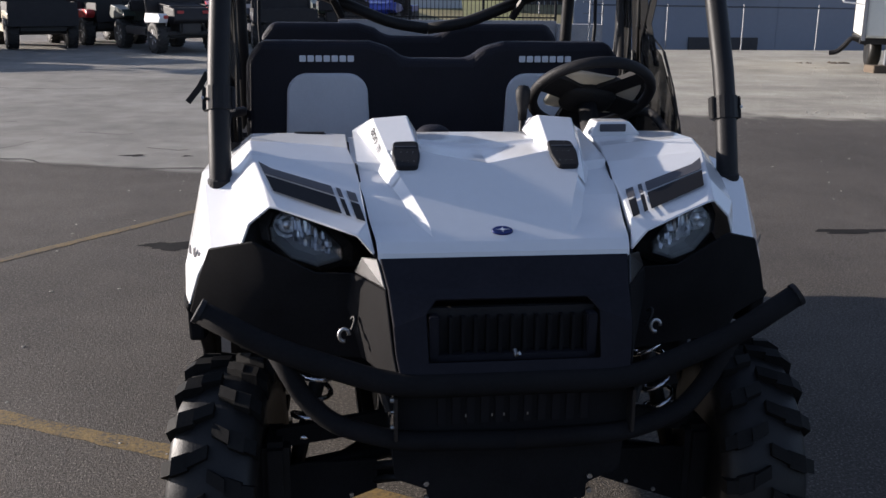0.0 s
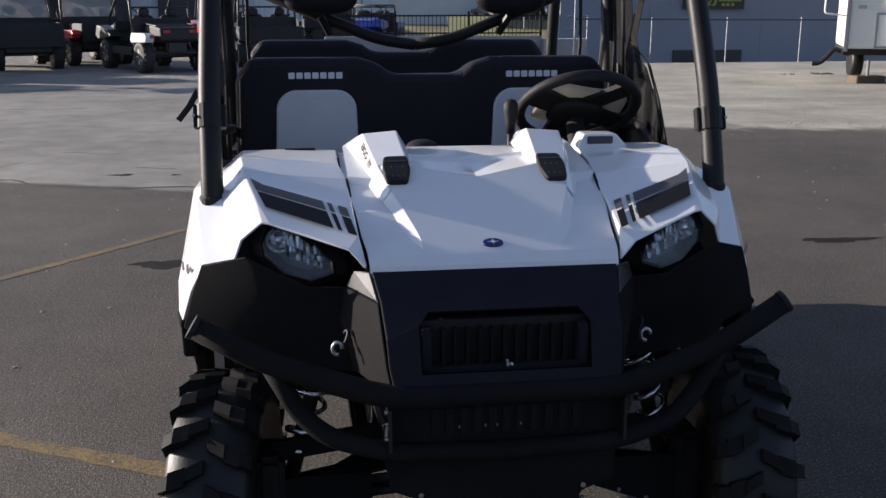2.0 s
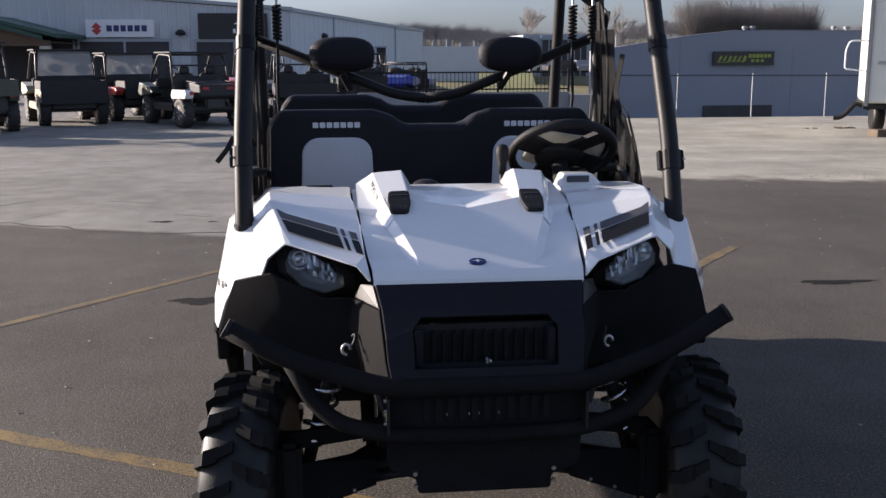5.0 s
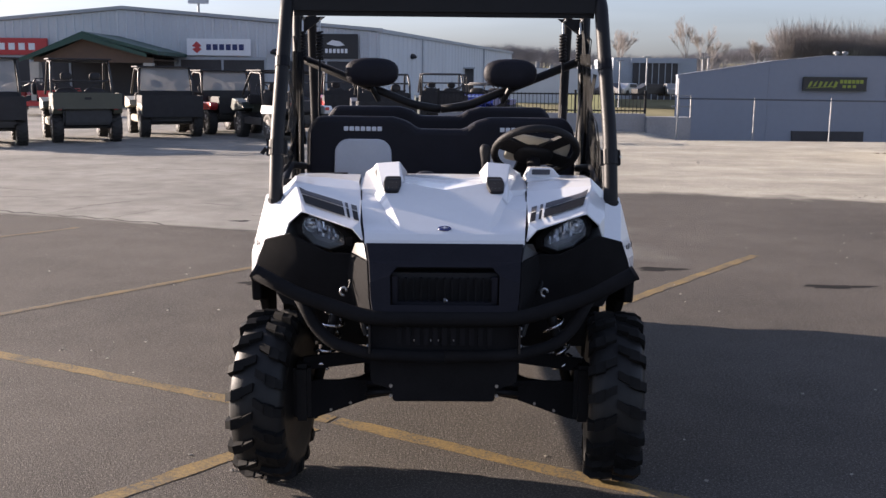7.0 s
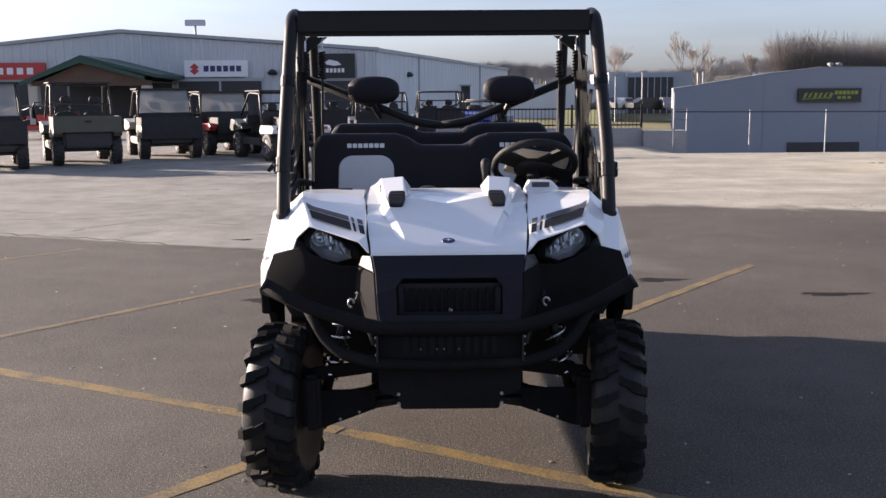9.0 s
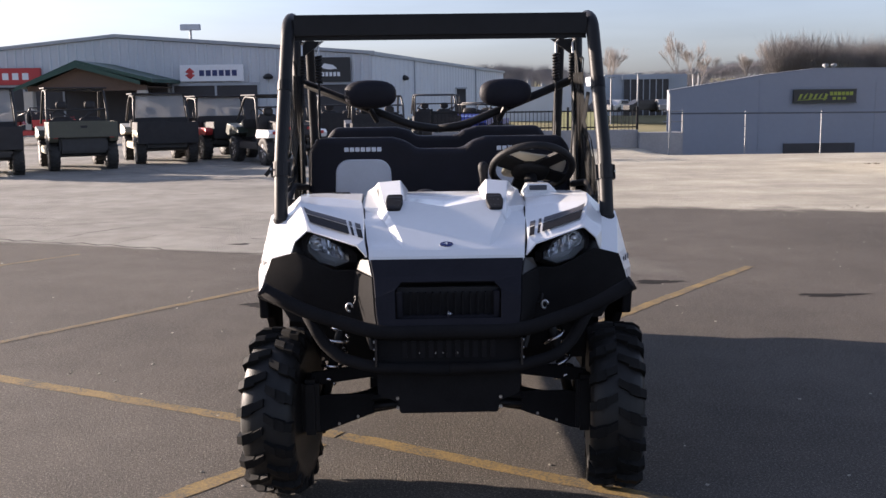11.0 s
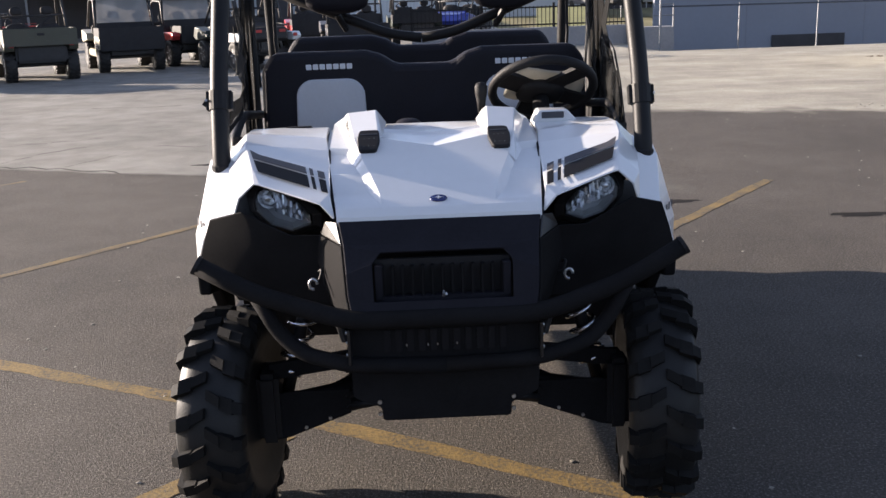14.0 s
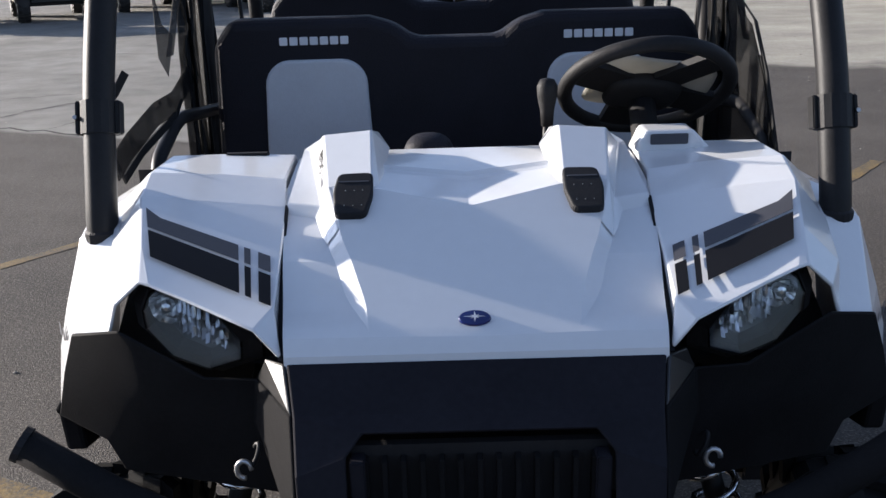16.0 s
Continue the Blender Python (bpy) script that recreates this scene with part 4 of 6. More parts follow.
def vehicle():
    car = thing("side_by_side", "white utility side-by-side with black roll cage and mud tyres", "utility vehicle", (0, 0, 0))

    # bonnet
    def along(pts, y):
        for (a, xa), (b, xb) in zip(pts, pts[1:]):
            if y <= b:
                return xa + (xb - xa) * max(0, y - a) / (b - a)
        return pts[-1][1]

    def step_x(y):
        # the line where the raised middle of the bonnet breaks down to its flanks
        return along(((-.13, .146), (-.098, .152), (-.055, .158), (.024, .184), (.074, .204), (.136, .216), (.44, .245)), y)

    def step_w(y):
        # the slanted facet starts as a point and widens towards the pod
        return along(((-.13, .0015), (-.098, .0015), (-.050, .019), (-.015, .0235), (.035, .021), (.085, .019), (.44, .02)), y)

    def fold_y(x):
        # the sloping front breaks to the flatter rear along a shallow V
        return .126 + .28 * min(abs(x), .16)

    def bonnet_z(x, y):
        fold = fold_y(x)
        rise = lambda v: .919 + .52 * (v + .105) if v > -.105 else .919 - .024 * ((-.105 - v) / .025) ** 1.5
        front, at_fold = rise(y), rise(fold)
        w = (y - fold) / (.44 - fold)
        back = at_fold + (1.068 - at_fold) * w + .007 * min(1, max(0, (w - .42) / .06)) * (1 - max(0, w - .5) * 2)
        z = front if y < fold else back
        sw, st = step_w(y), step_x(y)
        half = .272 + .042 * min(1, (y + .128) / .36)
        wing = .972 + .29 * y if y < .19 else 1.031 + (y - .19) * .13
        foot = min(z - .70 * (sw - .0015), wing - .004)
        return z + (foot - z) * min(1, max(0, (abs(x) - st) / sw))
    front_v = [0, .03, .06, .095, .13, .16, .22, .29, .36, .43, .50, .57, .64, .71, .78, .85, .92, .97, 1]
    back_v = [.03, .10, .2, .3, .40, .44, .48, .54, .65, .8, 1]
    bm = bmesh.new()

    def station(k, v, rear):
        # the point of column k (-18 to 18) and row v: columns follow the step, rows follow the fold
        y = .0
        for _ in range(6):
            half, st, sw = .272 + .042 * min(1, (y + .128) / .36), step_x(y), step_w(y)
            c = abs(k)
            x = st * c / 12 if c <= 12 else st + sw if c == 13 else st + sw + (half - st - sw) * (c - 13) / 5
            f = fold_y(x)
            y = f + (.44 - f) * v if rear else -.13 + (f + .13) * v
        return math.copysign(x, k), y
    cols = list(range(-18, 19))
    grid = []
    for v, rear in [(v, False) for v in front_v] + [(v, True) for v in back_v]:
        spots = [station(k, v, rear) for k in cols]
        grid.append([bm.verts.new((x, y, bonnet_z(x, y))) for x, y in spots])
    for a, b in zip(grid, grid[1:]):
        for k in range(len(cols) - 1):
            bm.faces.new((a[k], a[k + 1], b[k + 1], b[k]))
    lip = [bm.verts.new((v.co.x, v.co.y - .004, v.co.z - .022)) for v in grid[0]]
    for k in range(len(cols) - 1):
        bm.faces.new((lip[k], lip[k + 1], grid[0][k + 1], grid[0][k]))
    tail = [bm.verts.new((v.co.x, v.co.y + .012, v.co.z - .05)) for v in grid[-1]]
    for k in range(len(cols) - 1):
        bm.faces.new((grid[-1][k], grid[-1][k + 1], tail[k + 1], tail[k]))
    bmesh.ops.recalc_face_normals(bm, faces=bm.faces)
    bonnet = part("bonnet", bm, WHITE_PAINT, car, "white gloss moulded bonnet", smooth=True)
    bonnet.data.set_sharp_from_angle(angle=radians(9))
    badge = part("badge", lathe([(0, .001), (.0, .024), (.003, .022), (.004, .001)], 28, axis="z"), BLUE_BADGE, bonnet, "oval dark blue badge")
    badge.matrix_local = pose(0, -.087, bonnet_z(0, -.087) + .001, 25, 0, 0) @ Matrix.Diagonal((1.0, .62, 1, 1))
    star = bmesh.new()
    for k in range(8):
        t, rr = math.tau * k / 8, (.017 if k % 2 == 0 else .009)
        vs = [star.verts.new(p) for p in ((.002 * math.cos(t + 1.57), .002 * math.sin(t + 1.57), .0047), (.002 * math.cos(t - 1.57), .002 * math.sin(t - 1.57), .0047), (rr * math.cos(t), rr * math.sin(t), .0047))]
        star.faces.new(vs)
    part("star", star, DECAL_WHITE, badge)

    # air pods with black vents
    for s in (-1, 1):
        # ridge, sloping top, narrow outer side, inner side, rear end, outer flank, tapering front end of the outer side
        pod = [(.256, .36, 1.115), (.168, .36, 1.122), (.233, .18, 1.062), (.157, .185, 1.0696), (.290, .43, 1.071), (.24304, .175, 1.033), (.140, .42, 1.076), (.146, .18, 1.056),
               (.262, .44, 1.098), (.162, .44, 1.104), (.303, .44, 1.0725), (.301, .19, 1.036), (.207, .085, 1.0192), (.2268, .083, .9945), (.186, .150, 1.046), (.256, .155, 1.008), (.303, .170, 1.013)]
        pod = [(s * x, y, z) for x, y, z in pod]
        f = [(0, 1, 3, 2), (0, 2, 5, 4), (1, 6, 7, 3), (0, 8, 9, 1), (0, 4, 8), (1, 9, 6), (4, 5, 11, 10), (4, 10, 8), (2, 12, 13, 5), (5, 13, 15), (5, 15, 16, 11), (2, 3, 14), (3, 7, 14), (2, 14, 12)]
        bm = bmesh.new()
        vs = [bm.verts.new(p) for p in pod]
        for g in f:
            bm.faces.new([vs[i] for i in g])
        bmesh.ops.recalc_face_normals(bm, faces=bm.faces)
        podo = soften(part("air_pod", bm, WHITE_PAINT, car, "white raised bonnet pod"), .003, 2)
        hole = [(s * x, z) for x, z in ((.157, .054), (.215, .052), (.221, .004), (.214, -.055), (.165, -.055), (.155, -.004))]
        vent = soften(part("vent", prism(round_corners(hole, .012), -.006, .010), BLACK_PLASTIC, podo, "black square vent lying on the pod's front"), .004, 3)
        vent.location, vent.rotation_euler = (0, .152, 1.0555), (radians(-66), 0, 0)
        # lighter grey bar painted as the highlight across the vent
        part("vent_highlight", boxes((s * .163, -.0070, .026, s * .213, -.0058, .029)), DECAL_GREY, vent)
        for k in range(3):
            for z in (-.034, .004):
                part("vent_screw", lathe([(-.0068, .0005), (-.0068, .0008), (-.0055, .0009), (-.0055, .0003)], 6, axis="y"), STEEL, vent).location = (s * (.172 + .014 * k), 0, z)
        if s < 0:
            hi_b, hi_f, lo_b = Vector(pod[0]), Vector(pod[2]), Vector(pod[4])
            ax = (hi_f - hi_b).normalized()
            out = ax.cross(lo_b - hi_b).normalized()
            out = out if out.x < 0 else -out
            up = out.cross(ax)
            turn = Matrix((ax, up, out)).transposed().to_4x4()
            mid = hi_b.lerp(hi_f, .40) - up * .0165 + out * .0017
            lean = Matrix.Identity(4)
            lean[0][1] = .1
            text_mesh("800", .040, DECAL_BLACK, Matrix.Translation(mid) @ turn @ lean @ Matrix.Diagonal((1.25, .66, 1, 1)), podo, "capacity_number", .0002)
            for k in range(3):
                bar = part("letter_bar", boxes((.0, -.009 + k * .006, 0, .034, -.006 + k * .006, .0003)), DECAL_GREY, podo)
                bar.matrix_local = Matrix.Translation(mid + ax * .050) @ turn @ lean
    # instrument pod on the driver's side
    bm = prism([(.315, 1.055), (.335, 1.098), (.425, 1.098), (.465, 1.055)], .40, .47)
    inst = soften(part("instrument_pod", bm, WHITE_PAINT, car, "white instrument pod with dark display"), .006)
    part("display", boxes((.345, .396, 1.072, .415, .400, 1.092), bevel=.0015), DECAL_GREY, inst)

    # front wings
    def top(x, y):
        return (x, y, .950 + .106 * (x - .297) + .29 * (y + .075))
    A = [(.276, -.124, .893), (.313, -.120, .934), (.36, -.094, .945), (.425, -.058, .961), (.480, -.033, .975), (.498, -.026, .977),
         top(.290, -.075), top(.295, .03), top(.304, .192), top(.42, .192), top(.546, .190),
         (.319, .30, 1.050), (.43, .30, 1.062), (.556, .29, 1.071), (.319, .44, 1.064), (.44, .45, 1.067), (.56, .46, 1.064),
         (.545, -.006, .934), (.572, .045, .955), (.582, .165, 1.0), (.602, .28, 1.026), (.62, .46, 1.018),
         (.564, .006, .884), (.634, .050, .866), (.592, .160, .988), (.657, .190, .985), (.672, .30, .995), (.675, .46, .985),
         (.668, .076, .80), (.694, .096, .722), (.714, .46, .70),
         (.286, -.075, .89), (.292, .03, .93), (.301, .192, 1.0), (.317, .30, 1.02), (.317, .44, 1.03), top(.515, .06), top(.350, -.01), top(.425, .04), (.682, .150, .872), (.705, .160, .80), (.712, .19, .715)]
    F = [(0, 1, 6), (1, 2, 37, 6), (6, 37, 7), (2, 3, 38, 37), (7, 37, 38, 9), (7, 9, 8), (3, 4, 36, 38), (4, 5, 36), (38, 36, 10, 9), (8, 9, 12, 11), (9, 10, 13, 12), (11, 12, 15, 14), (12, 13, 16, 15),
         (5, 17, 18, 36), (36, 18, 19, 10), (10, 19, 20, 13), (13, 20, 21, 16),
         (17, 22, 18), (18, 22, 24), (22, 23, 25, 24), (18, 24, 19), (19, 24, 25, 26, 20), (20, 26, 27, 21),
         (23, 28, 40, 39), (28, 29, 41, 40), (23, 39, 25), (25, 39, 26), (39, 40, 30, 26), (40, 41, 30), (26, 30, 27),
         (0, 6, 31), (6, 7, 32, 31), (7, 8, 33, 32), (8, 11, 34, 33), (11, 14, 35, 34)]
    wings = panel("front_wing", A, F, WHITE_PAINT, car, "white moulded front wing", .006, True, .009)
    for w in wings:
        for f in w.data.polygons:
            f.use_smooth = True
        w.data.set_sharp_from_angle(angle=radians(5))

    def decal(name, quad, mat, parent, s, lift=.0022):
        pts = [Vector((s * x, y, z)) for x, y, z in quad]
        n = (pts[1] - pts[0]).cross(pts[-1] - pts[0]).normalized()
        if n.z < 0:
            n = -n
        bm = bmesh.new()
        vs = [bm.verts.new(p + n * lift) for p in pts]
        bm.faces.new(vs)
        part(name, bm, mat, parent)
    # decals lie on the plane through the band between the lamp arch and the wing's crest
    I0, I1, E0, E1 = (Vector((x, y, .950 + .106 * (x - .297) + .29 * (y + .075))) for x, y in ((.294, -.075), (.311, .046), (.490, .023), (.524, .140)))

    def on(u, v):
        return I0.lerp(E0, u).lerp(I1.lerp(E1, u), v)
    for s, wing in ((1, wings[0]), (-1, wings[1])):
        for u0, u1, v0, v1, mat in ((.0, .095, 0, .60, DECAL_BLACK), (.0, .095, .66, 1.0, DECAL_GREY), (.155, .205, 0, .60, DECAL_BLACK), (.155, .205, .66, 1.0, DECAL_GREY),
                                    (.25, 1.0, 0, .60, DECAL_BLACK), (.25, 1.0, .66, 1.0, DECAL_GREY)):
            if u1 < 1:
                decal("stripe_decal", [on(u0, v0), on(u1, v0), on(u1, v1), on(u0, v1)], mat, wing, s, .003)
            elif mat is DECAL_GREY:
                decal("stripe_decal", [on(u0, v0), on(u1, v0), on(u1, 1.13), on(.88, v1 - .01), on(u0, v1)], mat, wing, s, .003)
            else:
                decal("stripe_decal", [on(u0, v0), on(u1, v0), on(u1, v1), on(u0, v1)], mat, wing, s, .003)
    for s, wing in ((1, wings[0]), (-1, wings[1])):
        for k in range(5):
            u, z = .10 + k * .16, .806 + k * .004
            bm = bmesh.new()
            bm.faces.new([bm.verts.new((s * (.6315 + .0715 * v), .0435 + .108 * v, zz)) for v, zz in ((u, z + .012), (u + .10, z + .012), (u + .10, z + .034), (u, z + .034))])
            part("letter_bar", bm, DECAL_GREY, wing)
    for s in (-1, 1):
        part("edge_trim", tube(rounded([(s * .690, .088, .716), (s * .713, .19, .706), (s * .717, .46, .690)], .05), .009, 8), FASCIA, car, "black edge trim under the wing", smooth=True)
    # seams
    both_sides(lambda s: part("seam", strap([(s * .277, -.128, .888), (s * .2935, .03, .966), (s * .303, .19, 1.030)], .006, .003, (1, 0, 0)), DECAL_BLACK, bonnet))
    part("bonnet_latch", boxes((-.455, .43, 1.058, -.37, .45, 1.070), bevel=.004), BLACK_PLASTIC, car)

    # nose and lower front
    N = [(.268, -.128, .884), (.255, -.185, .832), (.245, -.262, .72), (.235, -.285, .665), (.300, -.098, .880), (.318, -.080, .842), (.40, -.070, .842), (.50, -.035, .885), (.535, -.026, .902), (.636, .054, .867),
         (.662, .066, .798), (.688, .082, .712), (.602, .050, .68), (.572, .030, .636), (.30, -.06, .640), (.33, -.055, .76), (.50, -.03, .78)]
    panel("nose_cheek", [N[0], N[4], N[5], N[1]], [(0, 1, 2, 3)], CHEEK, car, "smooth grey-black nose cheek", .006, True, .004)
    F = [(1, 5, 15, 2), (2, 15, 14, 3), (5, 6, 16, 15), (6, 7, 16), (7, 8, 16), (8, 9, 10, 16), (16, 10, 11, 12), (15, 16, 12, 13), (15, 13, 14)]
    corners = panel("corner_fascia", N, F, FASCIA, car, "black moulded corner fascia", .006, True, .018)
    for c in corners:
        for f in c.data.polygons:
            f.use_smooth = True
        c.data.set_sharp_from_angle(angle=radians(38))
    both_sides(lambda s: soften(part("lower_side_panel", prism([(.085, .722), (.46, .712), (.46, .40), (.37, .40), (.33, .52), (.25, .60), (.10, .632)], s * .662, s * .698, axis="x"), FASCIA, car, "black lower side panel"), .008))
    nose = [(-.268, -.129, .882), (.268, -.129, .882), (.255, -.187, .832), (-.255, -.187, .832), (.248, -.245, .81 - .04), (-.248, -.245, .77), (.245, -.262, .72), (-.245, -.262, .72),
            (.235, -.288, .665), (-.235, -.288, .665), (.180, -.236, .793), (-.180, -.236, .793), (.178, -.270, .702), (-.178, -.270, .702), (.158, -.216, .816), (-.158, -.216, .816)]
    soften(part("nose", shell(nose, [(0, 1, 2, 3), (3, 2, 14, 15), (2, 4, 10, 14), (15, 11, 5, 3), (4, 6, 12, 10), (11, 13, 7, 5), (6, 8, 12), (7, 13, 9), (12, 8, 9, 13)], .006), NAVY_PLASTIC, car, "dark smooth nose panel"), .006)
    grille = part("grille", boxes((-.175, -.215, .695, .175, -.20, .80)), BLACK_PLASTIC, car, "recessed black grille")
    for k in range(13):
        x = -.155 + k * .0258
        part("grille_bar", boxes((x - .004, -.235, .70, x + .004, -.215, .785), bevel=.001), FASCIA, grille)
    part("grille_surround", boxes((-.175, -.248, .70, -.155, -.215, .79), (.155, -.248, .70, .175, -.215, .79), (-.175, -.246, .693, .175, -.215, .707), bevel=.002), NAVY_PLASTIC, grille)
    part("winch_hook", tube([(.0, -.26, .722), (0, -.275, .715), (.006, -.282, .722)], .004, 8), STEEL, grille)

    # head lamps
    for s in (-1, 1):
        out = [(.345, .868), (.345, .893), (.380, .926), (.430, .956), (.465, .966), (.488, .953), (.500, .926), (.496, .899), (.455, .863), (.395, .849)]
        yy = lambda x, z: -.085 + (x - .30) * .30 + (z - .85) * .25
        n = len(out)

        def plate(bm, scale, dy):
            cx, cz = .424, .908
            return [bm.verts.new((s * (cx + (x - cx) * scale), yy(x, z) + dy, cz + (z - cz) * scale)) for x, z in out]

        def skin(bm, rings, cap):
            for a, b in zip(rings, rings[1:]):
                for k in range(n):
                    bm.faces.new((a[k], a[(k + 1) % n], b[(k + 1) % n], b[k]))
            if cap:
                bm.faces.new(rings[-1])
            bmesh.ops.recalc_face_normals(bm, faces=bm.faces)
            return bm
        bm = bmesh.new()
        skin(bm, [plate(bm, 1.32, .03), plate(bm, 1.10, .010), plate(bm, 1.03, -.004), plate(bm, 1.0, .05)], True)
        lamp = part("headlight", bm, BLACK_PLASTIC, car, "clear headlight in a black housing")
        bm = bmesh.new()
        skin(bm, [plate(bm, .985, -.002), plate(bm, .93, .020), plate(bm, .75, .042)], True)
        part("lamp_bowl", bm, SATIN_GREY, lamp, "grey satin lamp bowl")
        bm = bmesh.new()
        skin(bm, [plate(bm, 1.02, -.003), plate(bm, .96, -.012), plate(bm, .86, -.016)], True)
        lens = part("lens", bm, LENS, lamp, "clear plastic lens")
        lens.visible_shadow = False
        bm, rnd = bmesh.new(), random.Random(31 + s)
        for k in range(11):
            x, lo = .366 + k * .0075, .884 + k * .0022
            for z0, z1 in ((lo - .012, lo + .002), (lo + .002, lo + .014), (lo + .014, lo + .028 + k * .0018)):
                d0, d1, d2 = (rnd.uniform(.004, .020) for _ in range(3))
                vs = [bm.verts.new((s * xx, yy(xx, zz) + dy, zz)) for xx, zz, dy in ((x, z0, d0), (x + .0035, z0, d0 + .008), (x + .0075, z0, d1), (x + .0075, z1, d1 + .006), (x + .0035, z1, d2 + .010), (x, z1, d2))]
                bm.faces.new((vs[0], vs[1], vs[4], vs[5]))
                bm.faces.new((vs[1], vs[2], vs[3], vs[4]))
        part("fluted_reflector", bm, CHROME, lamp, "fluted chrome reflector")
        bm = bmesh.new()
        for k in range(12):
            t0, t1 = math.tau * k / 12, math.tau * (k + 1) / 12
            for ra, rb, ya, yb in ((.030, .021, -.004, .008), (.021, .008, .006, .020)):
                j = rnd.uniform(-.003, .003)
                bm.faces.new([bm.verts.new((r * math.cos(t), y + j, r * math.sin(t))) for r, t, y in ((ra, t0, ya), (ra, t1, ya), (rb, t1, yb), (rb, t0, yb))])
        bowl = part("bowl_reflector", bm, CHROME, lamp, "faceted chrome bowl")
        bowl.location = (s * .462, yy(.462, .932) + .012, .932)
        bulb = part("bulb", lathe([(-.012, .003), (-.010, .008), (.01, .009), (.016, .006)], 12, axis="y"), CHROME, lamp)
        bulb.location = (s * .462, yy(.462, .932) + .006, .932)

    # bumper bars
    main = [(-.637, -.178, .795), (-.49, -.215, .722), (-.245, -.285, .660), (.245, -.285, .660), (.49, -.215, .722), (.637, -.178, .795)]
    guard = part("brush_guard", tube(rounded(main, .07), .0245, 14), FASCIA, car, "black tubular brush guard", smooth=True)
    for s in (-1, 1):
        part("lower_hoop", tube(rounded([(s * .485, -.21, .715), (s * .430, -.215, .610), (s * .37, -.24, .562), (s * .24, -.275, .535), (0, -.28, .530)], .06), .0205, 12), FASCIA, guard, smooth=True)
        part("side_plate", boxes((s * .243, -.30, .545, s * .250, -.23, .640), bevel=.002), CHEEK, guard)
        for z in (.565, .60, .625):
            part("bolt", lathe([(s * .250, .001), (s * .250, .006), (s * .256, .006), (s * .257, .001)], 8), STEEL, guard).location = (0, -.27, z)
        part("end_cap", lathe([(-.004, .018), (-.004, .0265), (.006, .0265), (.006, .01)], 14), BLACK_PLASTIC, guard).matrix_local = Matrix.Translation((s * .638, -.178, .796)) @ Matrix.Rotation(radians(-31 * s), 4, "Y")
        part("strut", tube([(s * .255, -.265, .60), (s * .275, -.25, .66)], .012, 8), BLACK_METAL, guard)
    low = part("lower_grille", boxes((-.243, -.262, .535, .243, -.24, .655)), FASCIA, car, "black lower grille with slots")
    for k in range(11):
        x = -.15 + k * .03
        part("slot", boxes((x - .009, -.266, .565, x + .009, -.2605, .625), bevel=.0015), DECAL_BLACK, low)
    for x in (-.10, -.045, -.02, .03):
        part("rivet", boxes((x - .0012, -.2675, .580, x + .0012, -.2665, .586)), STEEL, low)

    # frame, belly and suspension
    part("skid_plate", prism(round_corners([(-.25, .54), (.25, .54), (.245, .43), (.172, .40), (.172, .362), (-.172, .362), (-.172, .40), (-.245, .43)], .012), -.235, .10), FASCIA, car, "black steel skid plate")
    part("belly_pan", boxes((-.30, .25, .30, .30, 2.6, .36), bevel=.01), BLACK_PLASTIC, car)
    part("front_bulkhead", boxes((-.26, .08, .36, .26, .40, .86)), BLACK_PLASTIC, car)
    for s in (-1, 1):
        part("lower_arm", tube(rounded([(s * .17, .02, .325), (s * .34, .01, .30), (s * .50, .0, .26)], .05), .022, 10), BLACK_METAL, car, smooth=True)
        part("lower_arm", tube([(s * .20, .22, .34), (s * .50, .03, .26)], .020, 10), BLACK_METAL, car, smooth=True)
        part("arm_guard", prism([(s * .27, .372), (s * .44, .372), (s * .50, .36), (s * .50, .225), (s * .453, .232), (s * .27, .30)], -.03, -.02), FASCIA, car, "black arm guard")
        for z in (.318, .352):
            part("arm_bar", tube([(s * .28, -.02, z), (s * .165, -.05, z + .022)], .011, 8), BLACK_METAL, car, smooth=True)
            part("bolt", lathe([(-.004, .001), (-.004, .006), (.003, .006), (.003, .001)], 8, axis="y"), STEEL, car).location = (s * .178, -.237, z + .065)
        for x, z in ((.33, .288), (.40, .262)):
            part("bolt", lathe([(-.004, .001), (-.004, .005), (.003, .005), (.003, .001)], 8, axis="y"), STEEL, car).location = (s * x, -.031, z)
        part("upper_arm", prism([(s * .20, .485), (s * .50, .445), (s * .50, .398), (s * .20, .438)], .0, .02), FASCIA, car, "black flat upper suspension arm")
        part("drive_shaft", tube([(s * .15, .10, .35), (s * .50, .07, .30)], .022, 10), BLACK_METAL, car, smooth=True)
        part("tie_rod", tube([(s * .15, .03, .465), (s * .50, .02, .43)], .009, 8), BLACK_METAL, car, smooth=True)
        part("knuckle", boxes((s * .47, -.05, .22, s * .535, .08, .43), bevel=.015), BLACK_METAL, car)
        shock = part("shock", tube([(s * .46, .04, .33), (s * .335, .06, .80)], .019, 10), BLACK_METAL, car, "spring strut", smooth=True)
        a, b = Vector((s * .445, .04, .39)), Vector((s * .345, .058, .76))
        d = (b - a).normalized()
        u = d.orthogonal().normalized()
        v = d.cross(u)
        part("coil_spring", tube([a.lerp(b, k / 90) + (u * math.cos(k / 90 * math.tau * 8) + v * math.sin(k / 90 * math.tau * 8)) * .038 for k in range(91)], .0065, 6), CHROME, shock, "pale coil spring", smooth=True)
        part("tow_loop", tube([(s * .344 + .011 * math.cos(t), -.125, .716 + .014 * math.sin(t)) for t in (math.tau * k / 14 for k in range(12))], .0040, 8), ALLOY, car, "bright open link", smooth=True)
